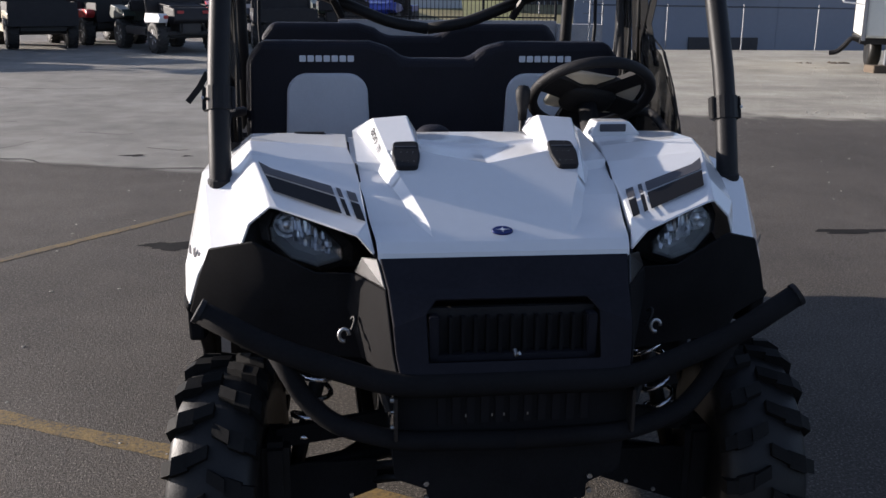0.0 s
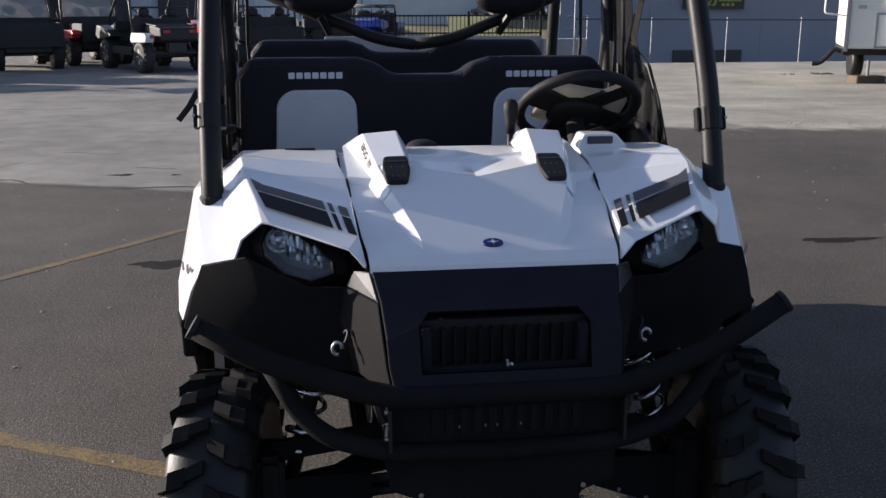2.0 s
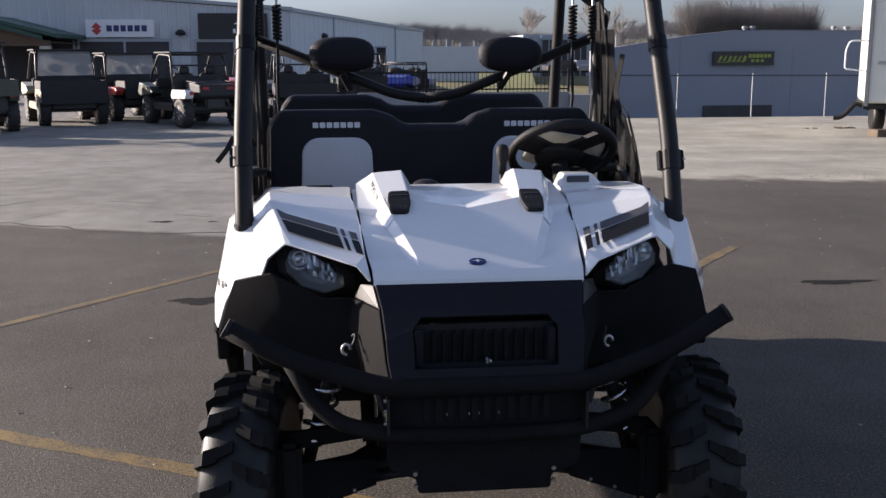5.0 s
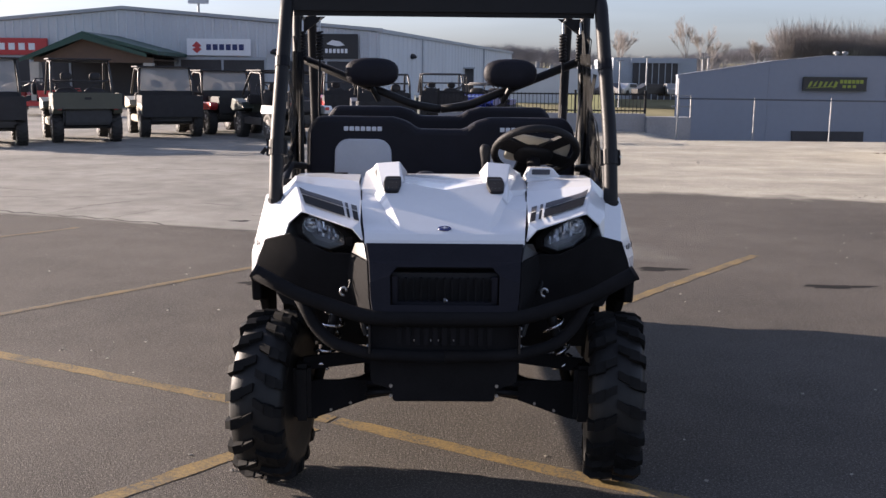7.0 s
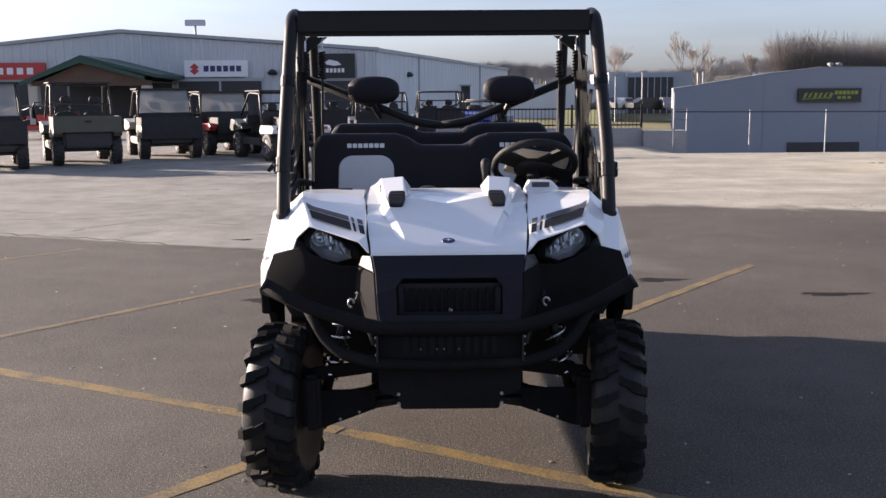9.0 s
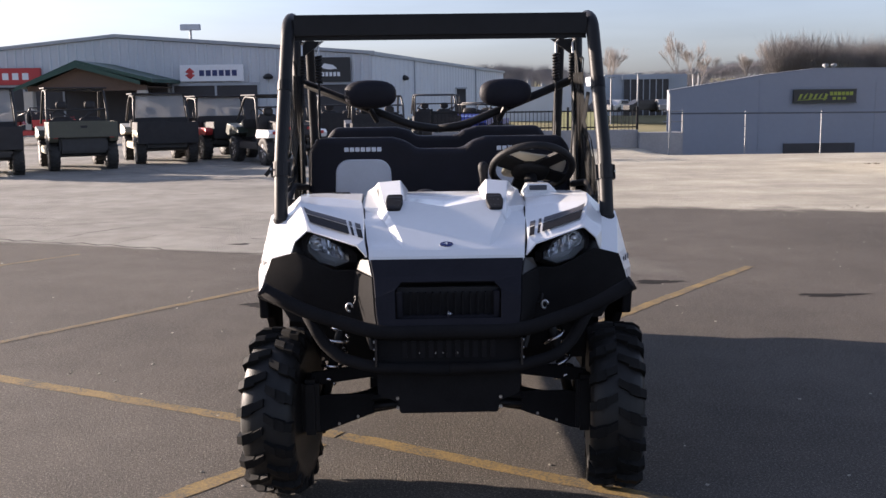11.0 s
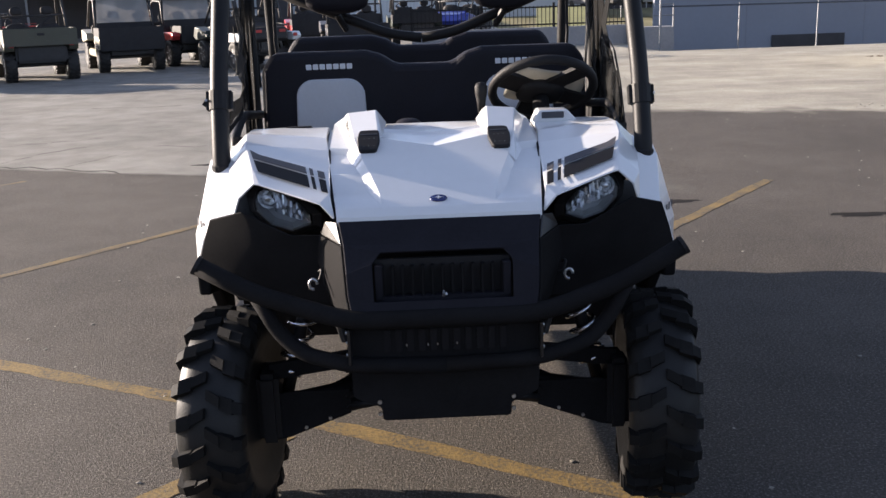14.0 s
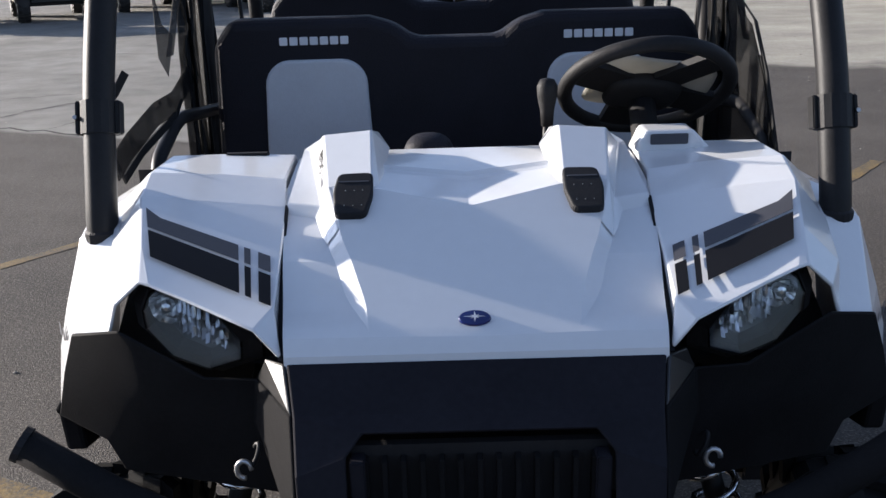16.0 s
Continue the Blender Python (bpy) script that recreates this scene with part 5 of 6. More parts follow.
        part("tow_loop", tube([(s * .328 + .008 * math.sin(t), -.118 + .006 * math.cos(t), .736 + .017 * math.sin(t + .6)) for t in (math.tau * k / 14 for k in range(12))], .0040, 8), BLACK_METAL, car, "dark open link", smooth=True)
        part("inner_arch", shell([(s * .30, -.02, .84), (s * .585, .06, .80), (s * .64, .42, .86), (s * .30, .42, .90), (s * .64, .50, .38), (s * .30, .50, .38)], [(0, 1, 2, 3), (3, 2, 4, 5)], .01), BLACK_PLASTIC, car)
        wheel_build(car, (s * .609 + .007, .01, .308), -7)
        wheel_build(car, (s * .605, 2.35, .308), 0, fine=False)
        part("sill", boxes((s * .58, .5, .285, s * .70, 1.95, .44), bevel=.02), BLACK_PLASTIC, car)
        part("rear_arch", boxes((s * .50, 2.0, .78, s * .72, 2.75, .84), bevel=.02), BLACK_PLASTIC, car)

    # cabin floor, dash and seats
    part("floor_pan", boxes((-.66, .48, .36, .66, 2.0, .42), bevel=.01), BLACK_PLASTIC, car)
    part("dashboard", prism([(.43, 1.045), (.56, 1.00), (.60, .86), (.54, .55), (.48, .42), (.43, .42)], -.62, .62, axis="x"), BLACK_PLASTIC, car, "black dashboard")
    part("seat_base", boxes((-.64, .85, .42, .64, 1.5, .70), bevel=.03), BLACK_PLASTIC, car)

    def bench(y, z0, drop, panels, tilt):
        seat = new("bench_seat")
        seat.parent = car
        seat["label"] = "black vinyl bench seat with pale grey insets" if panels else "black vinyl rear bench"
        part("cushion", pillow(-.62, y - .42, z0 - .52, .62, y + .05, z0 - .40, .04), VINYL, seat, smooth=True)
        back = [(-.625, z0 - .46), (-.615, z0 - .06), (-.57, z0), (-.22, z0), (-.15, z0 - .02), (-.11, z0 - drop), (.11, z0 - drop), (.15, z0 - .02), (.22, z0), (.57, z0), (.615, z0 - .06), (.625, z0 - .46)]
        bm = prism(back, 0, .10)
        b = soften(part("backrest", bm, VINYL, seat), .028, 4)
        b.location, b.rotation_euler = (0, y, 0), (radians(tilt), 0, 0)
        b.location = (0, y + math.tan(radians(tilt)) * 0, 0)
        if panels:
            for cx in (-.357, .357):
                o = [(cx - .138, .90), (cx - .130, 1.08)]
                o += [(cx - .065 - .065 * math.cos(t), 1.095 + .066 * math.sin(t)) for t in (math.pi / 2 * k / 6 for k in range(7))]
                o += [(cx + .065 + .065 * math.sin(t), 1.095 + .066 * math.cos(t)) for t in (math.pi / 2 * k / 6 for k in range(7))]
                o += [(cx + .130, 1.08), (cx + .138, .90)]
                soften(part("inset", prism(o, -.012, .02), GREY_VINYL, b, "pale grey smooth seat inset"), .008, 3)
                for k in range(7):
                    x = cx - .088 + k * .0255
                    part("letter_bar", boxes((x, -.004, 1.197, x + .0205, .004, 1.217), bevel=.0015), DECAL_WHITE, b)
        return seat
    bench(1.12, 1.262, .055, True, 0)
    bench(2.02, 1.285, .05, False, 0)

    # gear lever, console hump
    part("gear_lever", tube([(.165, .55, .95), (.17, .56, 1.12)], .008, 8), BLACK_METAL, car, smooth=True)
    part("gear_knob", lathe([(-.06, .012), (-.03, .014), (0, .020), (.02, .021), (.033, .014), (.036, .002)], 14, axis="z"), BLACK_PLASTIC, car, "black gear knob", smooth=True).location = (.17, .56, 1.142)
    part("console_hump", pad(-.07, .62, 1.006, .054, .06, .056, 2.6), VINYL, car, smooth=True)

    # steering wheel
    wh = new("steering_wheel")
    wh.parent, wh["label"] = car, "black three-spoke steering wheel"
    wh.matrix_local = pose(.381, .63, 1.142, 52, 0, 0) @ pose(0, 0, 0, 0, 12, 0)
    R = .168
    part("rim", tube([(R * math.cos(t), 0, R * math.sin(t)) for t in (math.tau * k / 40 for k in range(40))], .0155, 12, close=True), BLACK_PLASTIC, wh, smooth=True)
    part("hub", pad(0, .004, -.025, .080, .022, .058, 3.2), BLACK_PLASTIC, wh, smooth=True)
    for t, wide in ((52, .060), (165, .078), (-15, .070), (270, .10)):
        c, s_ = math.cos(radians(t)), math.sin(radians(t))
        part("spoke", strap([(c * .02, .010, s_ * .02 - .025), (c * .09, .006, s_ * .09 - .012), (c * (R - .005), 0, s_ * (R - .005))], wide, .014, (-s_, 0, c)), BLACK_PLASTIC, wh)
    part("column", tube([(0, -.02, -.03), (0, -.24, -.03)], .028, 12), BLACK_PLASTIC, wh, smooth=True)

    # roll cage
    cage = new("roll_cage")
    cage.parent, cage["label"] = car, "black tubular roll cage"
    for s in (-1, 1):
        part("front_post", tube(rounded([(s * .618, .19, .95), (s * .619, .20, 1.01), (s * .621, .27, 1.22), (s * .605, .49, 1.735), (s * .606, .60, 1.765), (s * .66, 1.38, 1.785)], .07), .0265, 14), BLACK_METAL, cage, "black steel tube worn to a sheen", smooth=True)
        part("post_foot", lathe([(-.02, .031), (-.002, .031), (.002, .0275)], 18, axis="z"), BLACK_PLASTIC, cage).location = (s * .6185, .199, .996)
        clamp = part("tube_clamp", lathe([(-.028, .0275), (-.028, .0325), (.028, .0325), (.028, .0275)], 16, axis="z"), BLACK_METAL, cage)
        clamp.location, clamp.rotation_euler = (s * .620, .254 - .004 * s, 1.163 - .012 * s), (radians(-18), 0, 0)
        for e in (-1, 1):
            part("clamp_tab", boxes((e * .030, -.014, -.028, e * .0375, .014, .028), bevel=.002), BLACK_METAL, clamp)
        part("clamp_bolt", tube([(s * .036, -.02, 0), (s * .036, .02, 0)], .004, 6), STEEL, clamp)
        part("collar", lathe([(-.02, .027), (-.02, .029), (.02, .029), (.02, .027)], 14, axis="z"), DECAL_BLACK, cage).matrix_local = Matrix.Translation((s * .6125, .385, 1.49)) @ Matrix.Rotation(radians(-24), 4, "X")
        part("middle_post", tube(rounded([(s * .655, 1.25, .40), (s * .675, 1.30, 1.1), (s * .682, 1.38, 1.74), (s * .66, 1.40, 1.79), (0, 1.40, 1.795)], .05), .0255, 12), BLACK_METAL, cage, smooth=True)
        part("rear_post", tube(rounded([(s * .70, 2.30, .80), (s * .705, 2.25, 1.3), (s * .705, 2.14, 1.80), (s * .68, 2.10, 1.835), (0, 2.10, 1.84)], .05), .0255, 12), BLACK_METAL, cage, smooth=True)
        part("roof_rail", tube([(s * .675, 1.38, 1.785), (s * .70, 2.10, 1.825)], .024, 12), BLACK_METAL, cage, smooth=True)
        part("gusset", prism([(s * .55, 1.72), (s * .66, 1.72), (s * .66, 1.64)], 1.37, 1.385), BLACK_METAL, cage)
        part("hip_bar", tube(rounded([(s * .64, .62, .70), (s * .66, .68, 1.0), (s * .66, .90, 1.06), (s * .64, 1.28, 1.02)], .06), .016, 10), BLACK_METAL, cage, smooth=True)
        belt = [(s * .66, 1.40, 1.522), (s * .13, 1.43, 1.308), (0, 1.43, 1.290)]
        part("cross_brace", tube(rounded(belt, .08), .020, 10), BLACK_METAL, cage, smooth=True)
    part("front_header", boxes((-.60, .475, 1.672, .60, .525, 1.772), bevel=.018), BLACK_METAL, cage, "wide black front header")

    # head rests
    for s in (-1, 1):
        hr = part("headrest", pad(s * .330, 1.36, 1.463, .127, .05, .068, 2.7), VINYL, car, "black padded headrest", smooth=True)
        part("headrest_bracket", tube([(s * .332, 1.385, 1.39), (s * .30, 1.42, 1.33)], .014, 8), BLACK_METAL, hr)

    # side nets, springs and loose straps
    rnd = random.Random(7)
    for s in (-1, 1):
        net = new("side_net")
        net.parent, net["label"] = car, "black mesh side net bunched at the door opening"
        # a folded strip of netting that runs from the front post up to the seat
        if s < 0:
            part("net_strip", strap([(-.645, .38, 1.06), (-.655, .50, 1.075), (-.66, .72, 1.10), (-.66, .88, 1.10), (-.655, 1.10, 1.16)], .055, .003, (0, -.3, 1)), NETTING, net, "folded strip of black netting")
            part("edge_strap", strap([(-.645, .36, 1.10), (-.658, .46, 1.02), (-.66, .60, 1.045), (-.66, .88, 1.07)], .020, .004, (0, -.3, 1)), WEBBING, net)
            part("net_strip", shell([(-.640, .72, 1.375), (-.628, .73, 1.29), (-.606, .73, 1.265), (-.622, .72, 1.18), (-.640, .72, 1.22)], [(0, 1, 4), (1, 2, 3, 4)], .003), SUNLIT_NET, net, "sagging corner of netting coloured as sunlit")
            part("edge_strap", strap([(-.655, .93, 1.10), (-.66, .80, 1.02), (-.66, .70, .97), (-.655, .68, .90)], .018, .004, (0, 1, 0)), WEBBING, net)
        else:
            part("net_strip", shell([(.655, 1.10, 1.32), (.662, .86, 1.24), (.664, .76, 1.14), (.660, .64, .99), (.655, 1.14, .90)], [(0, 1, 2), (0, 2, 4), (2, 3, 4)], .003), NETTING, net, "hanging triangle of black netting")
            part("edge_strap", strap([(.66, 1.10, 1.34), (.668, .86, 1.25), (.668, .76, 1.15), (.662, .64, 1.0)], .022, .004, (0, 1, .2)), WEBBING, net)
            part("edge_strap", strap([(.66, 1.0, 1.10), (.668, .82, 1.06), (.664, .68, 1.04)], .020, .004, (0, 0, 1)), WEBBING, net)
            part("edge_strap", strap([(.664, .80, 1.18), (.668, .72, 1.08), (.664, .70, .98)], .020, .004, (0, 1, 0)), WEBBING, net)
        part("edge_strap", strap([(s * .65, 1.22, 1.72), (s * .662, 1.12, 1.40), (s * .66, 1.05, 1.15), (s * .655, 1.06, .72)], .035, .004, (0, 1, 0)), WEBBING, net)
        part("edge_strap", strap([(s * .66, 1.28, 1.66), (s * .662, 1.22, 1.30), (s * .65, 1.22, .85)], .045, .004, (0, 1, 0)), WEBBING, net)
        part("edge_strap", strap([(s * .655, 1.02, 1.22), (s * .66, 1.10, 1.02), (s * .655, 1.18, .80)], .04, .004, (0, .5, 1)), WEBBING, net)
        # the bunched part by the seat
        for k in range(5):
            y = 1.02 + k * .045
            part("net_fold", strap([(s * (.655 + .008 * (k % 2)), y + .05, 1.55), (s * (.662 - .01 * (k % 2)), y, 1.2), (s * .66, y + .02 * (k % 3), .78)], .030, .003, (s * (.6 if k % 2 else -.6), 1, 0)), NETTING, net, "bunched black netting")
        # left folds take the paler copy, with the sun in its colour
        for k, (y, z0, z1) in enumerate(((.95, 1.46, 1.20), (1.02, 1.40, 1.12), (1.16, 1.62, 1.36), (1.25, 1.50, 1.25))):
            part("net_fold", strap([(s * .668, y, z0), (s * .655, y + .03, (z0 + z1) / 2), (s * .672, y - .02, z1)], .020, .003, (s * (.5 if k % 2 else -.8), 1, .2)), SUNLIT_NET if s < 0 else WEBBING, net, "loose fold of netting")
        for x, y in ((.575, 1.34), (.655, 1.34)):
            spring = part("bungee_coil", tube([(s * x + .014 * math.cos(k * .62), y + .014 * math.sin(k * .62), 1.52 + k * .0014) for k in range(92)], .0055, 6), BLACK_PLASTIC, net, "black coiled bungee", smooth=True)
            part("hook", tube([(s * x, y, 1.65), (s * x, y + .01, 1.70), (s * x + .012, y, 1.715)], .005, 6), STEEL, spring)
            part("cord", tube([(s * x, y, 1.52), (s * (x + .005), y, 1.30), (s * (x - .005), y, 1.12)], .006, 6), BLACK_PLASTIC, spring)
    part("loose_strap", strap([(-.682, .62, 1.205), (-.705, .61, 1.165), (-.735, .60, 1.128)], .016, .003, (.8, 0, -.6)), WEBBING, car)
    part("hanging_strap", strap([(.67, 1.30, 1.66), (.70, 1.28, 1.62), (.69, 1.27, 1.50), (.705, 1.26, 1.40)], .012, .003, (0, 1, 0)), WEBBING, car)

    # cargo box
    bed = part("cargo_box", boxes((-.70, 2.38, .80, .70, 3.15, .84), (-.70, 2.38, .84, -.65, 3.15, 1.10), (.65, 2.38, .84, .70, 3.15, 1.10), (-.65, 2.38, .84, .65, 2.43, 1.14), (-.65, 3.10, .84, .65, 3.15, 1.10), bevel=.012), BLACK_PLASTIC, car, "black moulded cargo box")
    part("engine_cover", boxes((-.45, 2.05, .40, .45, 2.9, .80), bevel=.03), BLACK_PLASTIC, car)
    return car


vehicle()


def manual_packet():
    """A clear-wrapped packet of papers that hangs on the driver's side of the steering wheel."""
    m = bpy.data.materials.new("cloudy plastic packet")
    m.use_nodes = True
    nt, p = m.node_tree, m.node_tree.nodes["Principled BSDF"]
    co = nt.nodes.new("ShaderNodeTexCoord").outputs["Object"]
    nt.links.new(ramp(nt, noise_tex(nt, co, 14, 4), [(0.3, (.34, .33, .29)), (0.7, (.50, .48, .43))]), p.inputs["Base Color"])
    p.inputs["Roughness"].default_value = 0.35
    glow, mix = nt.nodes.new("ShaderNodeBsdfTranslucent"), nt.nodes.new("ShaderNodeMixShader")
    glow.inputs[0].default_value, mix.inputs[0].default_value = (.55, .53, .47, 1), 0.4
    nt.links.new(p.outputs[0], mix.inputs[1])
    nt.links.new(glow.outputs[0], mix.inputs[2])
    nt.links.new(mix.outputs[0], nt.nodes["Material Output"].inputs[0])
    bm = pad(.012, 0, .008, .128, .007, .094, 5.0, 10, 32)
    for v in bm.verts:
        v.co.y += .012 * math.sin(v.co.x * 26 + 1) * math.cos(v.co.z * 19)
    ob = part("manual_packet", bm, m, smooth=True)
    ob.matrix_world = pose(.375, .655, 1.145, 52, 0, 0) @ pose(0, 0, 0, 0, 12, 0)
    return tagged(ob, "cloudy pale plastic packet resting behind the steering wheel", "packet")


manual_packet()


# ---- parked side-by-sides, trailer ----
def small_wheel(parent, at, rim, turn=0):
    hub = new("wheel")
    hub.parent, hub.location = parent, at
    hub.rotation_euler = (0, 0, radians(turn))
    part("tyre", lathe([(-.09, .17), (-.115, .22), (-.11, .29), (-.05, .315), (.05, .315), (.11, .29), (.115, .22), (.09, .17)], 24), PARK_RUBBER, hub, smooth=True)
    bm = bmesh.new()
    for k in range(18):
        t = math.tau * k / 18
        m = Matrix.Rotation(t, 4, "X")
        for s in (-1, 1):
            made = bmesh.ops.create_cube(bm, size=1, matrix=m @ Matrix.Translation((s * .06, s * .02, .315)) @ Matrix.Rotation(s * .5, 4, "Z") @ Matrix.Diagonal((.10, .035, .03, 1)))
    part("tread", bm, PARK_RUBBER, hub)
    r = part("rim", lathe([(-.10, .17), (-.04, .155), (-.03, .05), (.03, .05), (.04, .155), (.10, .17)], 20), PARK_METAL, hub)
    for k in range(5):
        t = math.tau * k / 5
        part("spoke", tube([(-.085, .03 * math.cos(t), .03 * math.sin(t)), (-.095, .16 * math.cos(t), .16 * math.sin(t))], .016, 6), rim, r)
    return hub


def parked_utv(label, x, y, turn, body, bed, rim, roof=True, screen=False, tall_bed=.30, cage=1.85, rack=False, base=.72, sill=None, rear=None, sport=False, wide=.70):
    """A parked utility side-by-side; its nose points along its own +y, its cargo box is at -y."""
    top = thing("utility_side_by_side", label, "utility vehicle", (x, y, 0), turn, "parked side-by-sides")
    for s in (-1, 1):
        small_wheel(top, (s * .60, 0, .325), rim)
        small_wheel(top, (s * .60, 1.95, .325), rim)
        wing = prism([(-.42, .72), (-.34, .80), (.36, .80), (.44, .66), (.40, .60), (-.36, .62)], s * .52, s * .71, axis="x")
        soften(part("rear_wing", wing, rear or body, top), .02)
        wing = prism([(1.50, .70), (1.62, .84), (2.30, .92), (2.42, .70), (2.28, .62), (1.70, .66)], s * .46, s * .73, axis="x")
        soften(part("front_wing", wing, body, top), .02)
        part("sill", boxes((s * .55, .38, .34, s * .70, 1.55, .50), bevel=.02), sill or body, top)
        part("tail_light", boxes((s * .52, -.425, .70, s * .62, -.40, .77), bevel=.01), RED, top, "red tail light")
        part("trailing_arm", tube([(s * .28, .25, .38), (s * .50, .02, .33)], .03, 8), PARK_METAL, top)
        part("cage_side", tube(rounded([(s * .64, .42, .75), (s * .63, .52, 1.30), (s * .60, .62, cage - .05), (s * .60, 1.30, cage - .02), (s * .64, 1.78, 1.0)], .12), .026, 10), PARK_METAL, top, smooth=True)
        seat = part("seat", pad(s * .30, .70, .94, .24, .07, .21, 4), PARK_BLACK, top, smooth=True)
        part("headrest", pad(s * .30, .64, cage - .36, .12, .045, .09, 2.8), PARK_BLACK, seat, smooth=True)
        part("belt", strap([(s * .54, .56, cage - .42), (s * .30, .55, cage - .52), (s * .05, .56, cage - .72)], .045, .005, (0, .2, 1)), PARK_BLACK, seat)
    part("floor", boxes((-.60, -.2, .36, .60, 2.2, .44), bevel=.02), PARK_BLACK, top)
    part("axle", tube([(-.55, 0, .325), (.55, 0, .325)], .035, 10), PARK_METAL, top)
    if sport:
        # a narrow open tail over bare suspension
        soften(part("tail_body", prism([(-.44, .66), (-.40, .90), (.10, .96), (.42, 1.02), (.42, .62), (-.30, .60)], -.40, .40, axis="x"), PARK_BLACK, top, "narrow black tail body"), .04)
        part("rear_frame", boxes((-.22, -.30, .40, .22, .30, .64), bevel=.04), PARK_METAL, top)
        part("tail_rack", tube(rounded([(-.42, .30, .98), (-.44, -.36, .94), (.44, -.36, .94), (.42, .30, .98)], .10), .016, 8), PARK_METAL, top, smooth=True)
        for s in (-1, 1):
            part("rear_shock", tube([(s * .46, .02, .36), (s * .34, .06, .86)], .03, 8), ALLOY, top, smooth=True)
            part("rear_arm", tube([(s * .20, -.12, .46), (s * .52, -.02, .34)], .022, 8), PARK_METAL, top, smooth=True)
            part("tail_badge", boxes((s * .20, -.447, .80, s * .34, -.430, .86), bevel=.006), RED, top, "red tail lamp")
    else:
        part("rear_frame", boxes((-.50, -.34, .38, .50, .34, base), bevel=.05), PARK_METAL, top)
        z0, z1 = base, .78 + tall_bed
        box_ob = part("cargo_box", boxes((-wide, -.42, z0, wide, .44, z0 + .05), (-wide, -.42, z0, .04 - wide, .44, z1), (wide - .04, -.42, z0, wide, .44, z1), (.04 - wide, .40, z0, wide - .04, .44, z1), bevel=.012), bed, top)
        gate = part("tailgate", boxes((-wide, -.455, z0 - .02, wide, -.42, z1), bevel=.012), bed, box_ob)
        part("latch", boxes((-.07, -.468, z1 - .13, .07, -.455, z1 - .08), bevel=.004), PARK_BLACK, gate)
        for k in range(3):
            part("rib", boxes((.08 - wide, -.461, z0 + .06 + k * .08, wide - .08, -.455, z0 + .075 + k * .08)), bed, gate)
    # black sheet added to stand for the shade inside the cab
    part("cab_shade_sheet", boxes((-.62, .47, .50, .62, .53, 1.08), bevel=.02), PARK_BLACK, top)
    part("dashboard", boxes((-.58, 1.50, .80, .58, 1.68, 1.02), bevel=.03), PARK_BLACK, top)
    part("bonnet", prism([(1.60, .98), (2.25, .88), (2.42, .70), (2.40, .60), (1.60, .60)], -.48, .48, axis="x"), body, top)
    for yy in (.62, 1.30):
        part("cage_bar", tube([(-.60, yy, cage - .03), (.60, yy, cage - .03)], .024, 10), PARK_METAL, top, smooth=True)
    if not screen:
        part("rear_bar", tube([(-.62, .55, 1.30), (.62, .55, 1.30)], .02, 8), PARK_METAL, top, smooth=True)
    if roof:
        soften(part("roof", boxes((-.66, .50, cage, .66, 1.45, cage + .035)), PARK_BLACK, top), .012)
    if screen:
        sc = part("rear_screen", shell([(-.61, .50, .92), (.61, .50, .92), (.55, .60, cage), (-.55, .60, cage)], [(0, 1, 2, 3)], .005), MILKY, top, "clear rear windscreen")
        sc.visible_shadow = False
    if rack:
        for yy in (-.38, .40):
            part("bed_hoop", tube(rounded([(-.66, yy, z1), (-.66, yy, 1.55), (.66, yy, 1.55), (.66, yy, z1)], .08), .02, 8), PARK_METAL, top, smooth=True)
    wheel = part("steering_wheel", tube([(-.30 + .17 * math.cos(t), 1.32 + .08 * math.sin(t), 1.12 + .15 * math.sin(t)) for t in (math.tau * k / 20 for k in range(20))], .014, 8, close=True), PARK_BLACK, top, smooth=True)
    return top


parked_utv("dark side-by-side with black box and open cab", -8.95, 16.9, 25, DARK_GREEN, PARK_BLACK, PARK_METAL, screen=True, tall_bed=.22, cage=1.75, base=.55)
# sand sills carry the sunlight on the olive body's side in their colour
parked_utv("olive beige side-by-side with wide olive box", -7.5, 18.4, 26, OLIVE, OLIVE, ALLOY, roof=True, tall_bed=.27, cage=1.76, base=.74, sill=SAND)
parked_utv("sand beige side-by-side with dark box and milky rear screen", -6.22, 20.5, 24, SAND, PARK_BLACK, PARK_METAL, screen=True, tall_bed=.20, cage=1.63, base=.50)
parked_utv("red side-by-side with black box and silver wheels", -5.03, 22.05, 30, RED, PARK_BLACK, ALLOY, screen=True, tall_bed=.16, cage=1.56, base=.55, sill=PARK_BLACK, wide=.50)
parked_utv("black side-by-side with white wings and silver wheels", -3.07, 19.4, 30, DARK_GREEN, PARK_BLACK, ALLOY, screen=False, tall_bed=.10, cage=1.56, base=.62, sill=PARK_BLACK, rear=WHITE_PAINT, sport=True)
parked_utv("red and black side-by-side behind the row", -2.3, 24.5, 10, RED, PARK_BLACK, PARK_METAL, roof=False, tall_bed=.16, cage=1.6, base=.55)
parked_utv("dark grey side-by-side with black cage", -1.1, 20.8, 8, DECAL_GREY, PARK_BLACK, PARK_METAL, roof=False, tall_bed=.10, cage=1.55, base=.60)
parked_utv("dark side-by-side with an open cage", .35, 26.5, 4, DARK_GREEN, PARK_BLACK, PARK_METAL, roof=False, tall_bed=.16, rack=True, cage=1.6)
parked_utv("blue sport side-by-side with black tube cage", 2.0, 29.5, 160, BLUE, PARK_BLACK, PARK_METAL, roof=False, tall_bed=0, cage=1.28, base=.45, sill=PARK_BLACK)
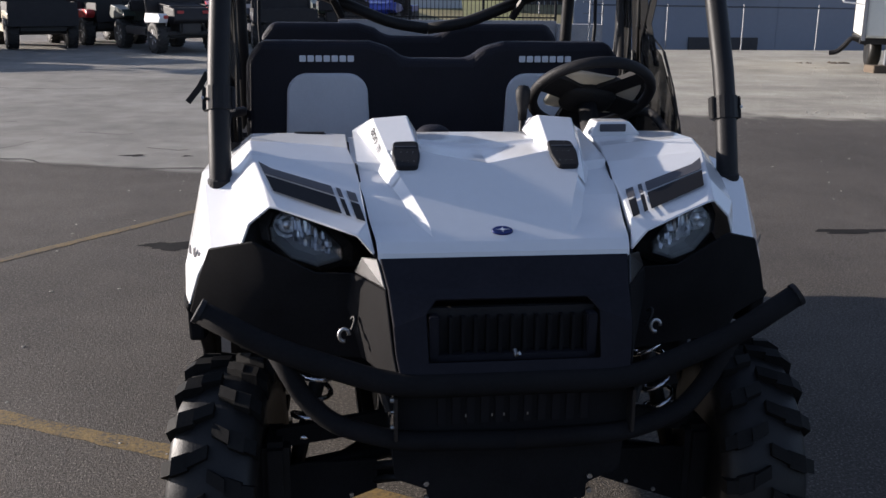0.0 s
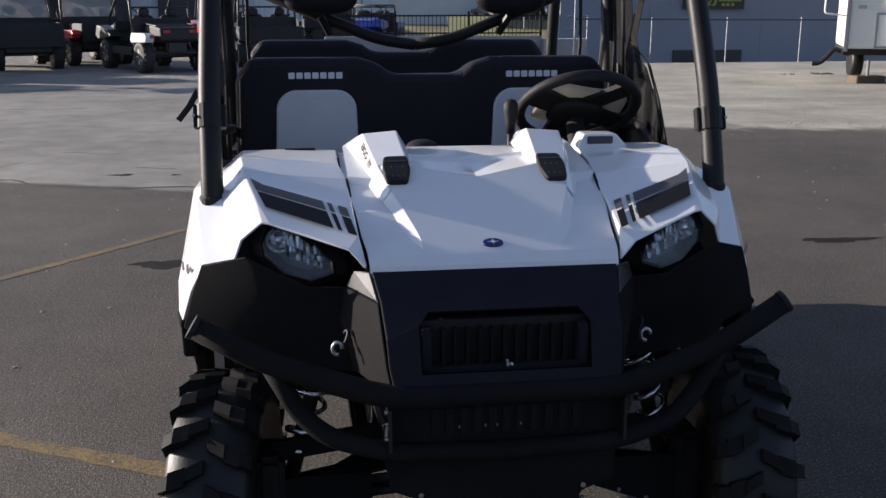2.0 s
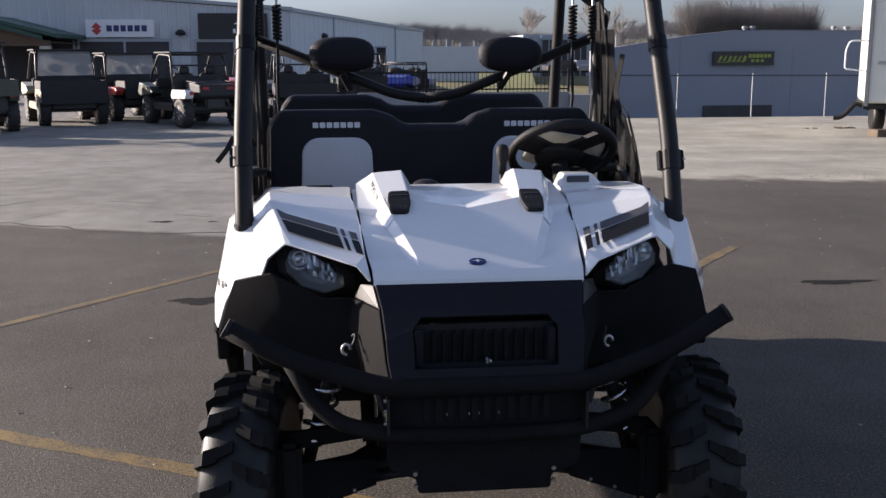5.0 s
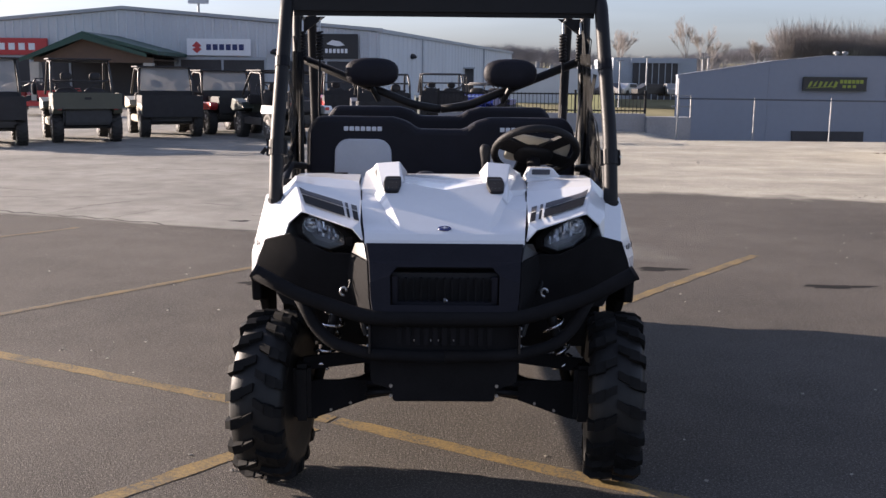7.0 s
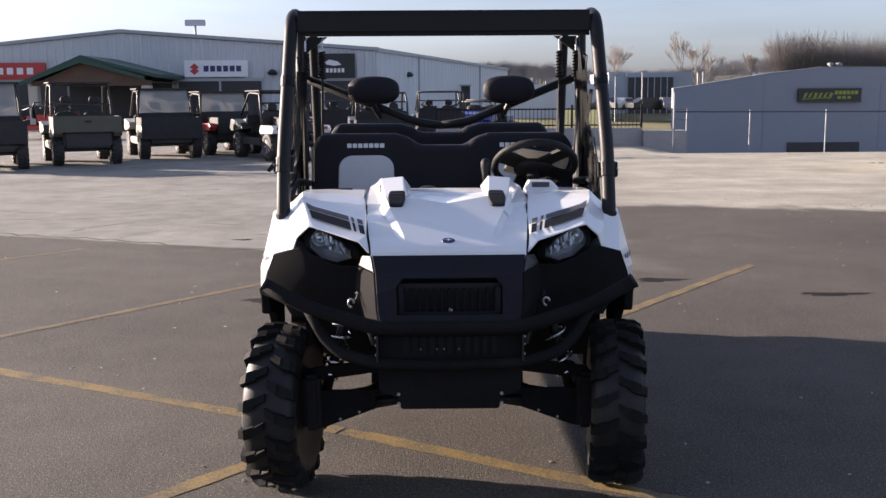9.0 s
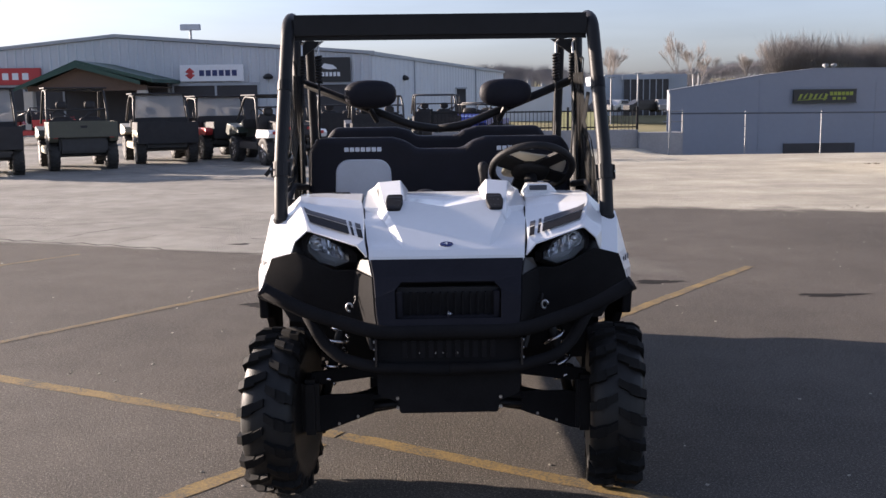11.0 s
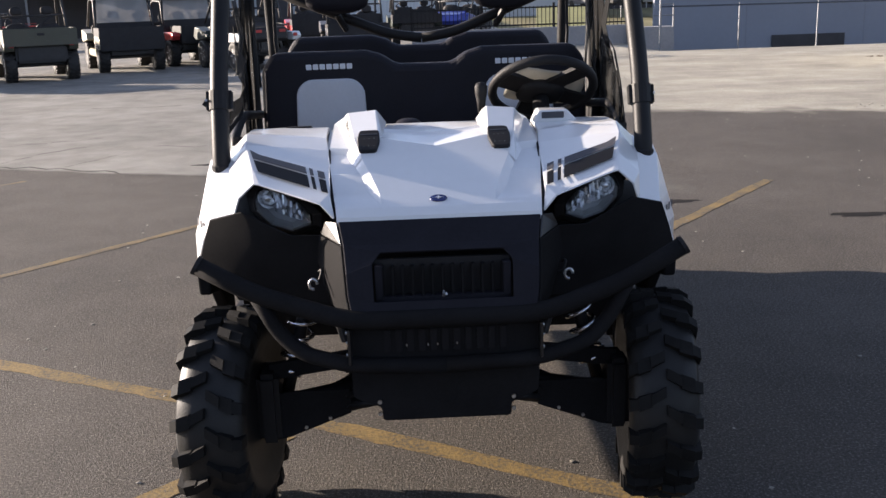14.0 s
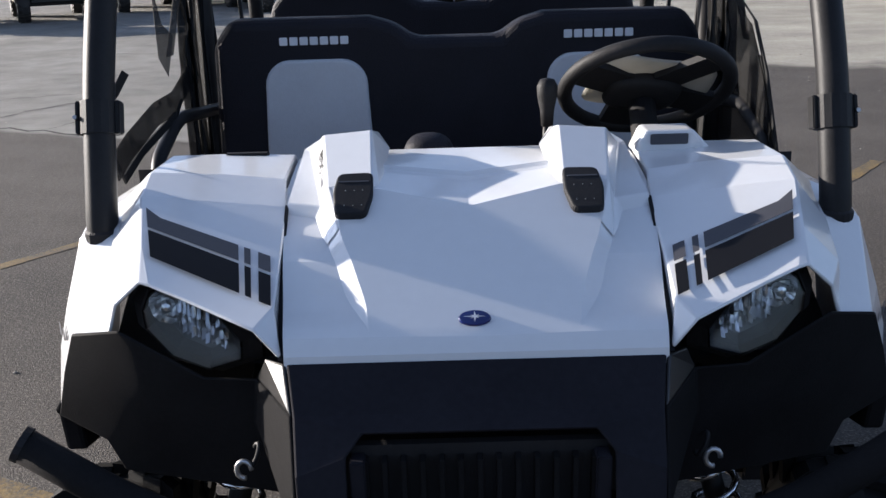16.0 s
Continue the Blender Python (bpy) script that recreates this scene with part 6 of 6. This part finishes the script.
parked_utv("red side-by-side parked by the porch", -13.2, 32.5, 80, RED, RED, PARK_METAL, roof=False, tall_bed=.1, cage=1.2)


def trailer():
    top = thing("travel_trailer", "off-white travel trailer standing on gravel", "trailer", (9.12, 14.65, 0), -25)
    soften(part("body", prism([(0, .61), (5.2, .61), (5.2, 3.05), (.35, 3.05), (0, 2.75)], 0, 2.3), TRAILER_WHITE, top, "off-white ribbed skin"), .05)
    part("corner_trim", boxes((-.02, -.03, .56, .05, .02, 2.8), bevel=.01), GALV, top)
    part("chassis", boxes((-.02, .1, .50, 5.2, 2.2, .61)), BLACK_METAL, top)
    hatch = part("storage_hatch", boxes((.50, -.025, .66, 1.9, -.003, 1.20), bevel=.01), TRAILER_WHITE, top)
    part("hatch_window", boxes((.72, -.035, .70, 1.85, -.025, 1.16), bevel=.006), SHOP_DARK, hatch)
    part("hatch_seal", boxes((.47, -.03, .63, .50, -.01, 1.23), (.47, -.03, .63, 1.93, -.01, .66), (.47, -.03, 1.20, 1.93, -.01, 1.23)), GALV, hatch)
    part("marker_lamp", boxes((.16, -.03, 1.30, .30, -.003, 1.36), bevel=.008), STEEL, top)
    part("grab_handle", tube(rounded([(.0, .05, 1.72), (-.32, .05, 1.72), (-.38, .05, 1.55), (-.38, .05, 1.22), (0, .05, 1.18)], .06), .014, 8), SIGN_WHITE, top, smooth=True)
    part("hitch", tube(rounded([(.12, .4, .50), (-.14, .4, .60), (-.28, .4, .42), (-.38, .4, .33), (-.50, .4, .32)], .06), .045, 8), BLACK_METAL, top, "black hitch tongue")
    wheel = part("tyre", lathe([(-.09, .18), (-.11, .27), (-.06, .31), (.06, .31), (.11, .27), (.09, .18)], 24), RUBBER, top, smooth=True)
    wheel.matrix_local = pose(.34, 1.7, .31, 0, 0, 6)
    part("rim", lathe([(-.08, .18), (-.05, .05), (.05, .05), (.08, .18)], 20), GALV, wheel)
    jack = part("jack_leg", tube([(.452, .355, .55), (.452, .355, .13)], .028, 8), GALV, top)
    blk = tagged(part("wood_block", boxes((9.38, 14.60, 0, 9.94, 14.95, .13), bevel=.01), WOOD_BLOCK), "weathered wooden block under the jack leg", "block")


trailer()


def rubble(name, label, x0, x1, y0, y1, count, smin, smax, mat, seed):
    rnd, bm = random.Random(seed), bmesh.new()
    for _ in range(count):
        s = rnd.uniform(smin, smax)
        c = Vector((rnd.uniform(x0, x1), rnd.uniform(y0, y1), s * .2))
        made = bmesh.ops.create_icosphere(bm, subdivisions=1, radius=s, matrix=Matrix.Translation(c) @ Matrix.Diagonal((1, rnd.uniform(.6, 1), rnd.uniform(.35, .6), 1)))
        for v in made["verts"]:
            v.co += Vector((rnd.uniform(-.3, .3), rnd.uniform(-.3, .3), rnd.uniform(-.2, .2))) * s
    return tagged(part(name, bm, mat), label, "gravel", kind="stuff")


PEBBLE = material("pale limestone pebbles", (0.33, 0.305, 0.26), 0.9, vary=0.25, scale=9)
rubble("gravel_stones", "loose pale gravel stones on the yard", 2.0, 13, 9.8, 20, 600, .006, .017, PEBBLE, 1)
rubble("loose_grit", "scattered pale grit on asphalt", -6, 7, -1, 9, 260, .004, .010, PEBBLE, 2)
rubble("dirt_clods", "low dark weeds and clods on gravel", 9.75, 10.15, 16.8, 17.0, 26, .015, .045, WOOD_BLOCK, 3)
rubble("dirt_crumbs", "few dark crumbs of soil on gravel", 9.1, 9.4, 16.85, 17.0, 16, .01, .03, WOOD_BLOCK, 4)
rubble("edge_stones", "pale broken stones along the asphalt's edge", 5.2, 8.0, 8.7, 9.3, 90, .006, .022, PEBBLE, 5)
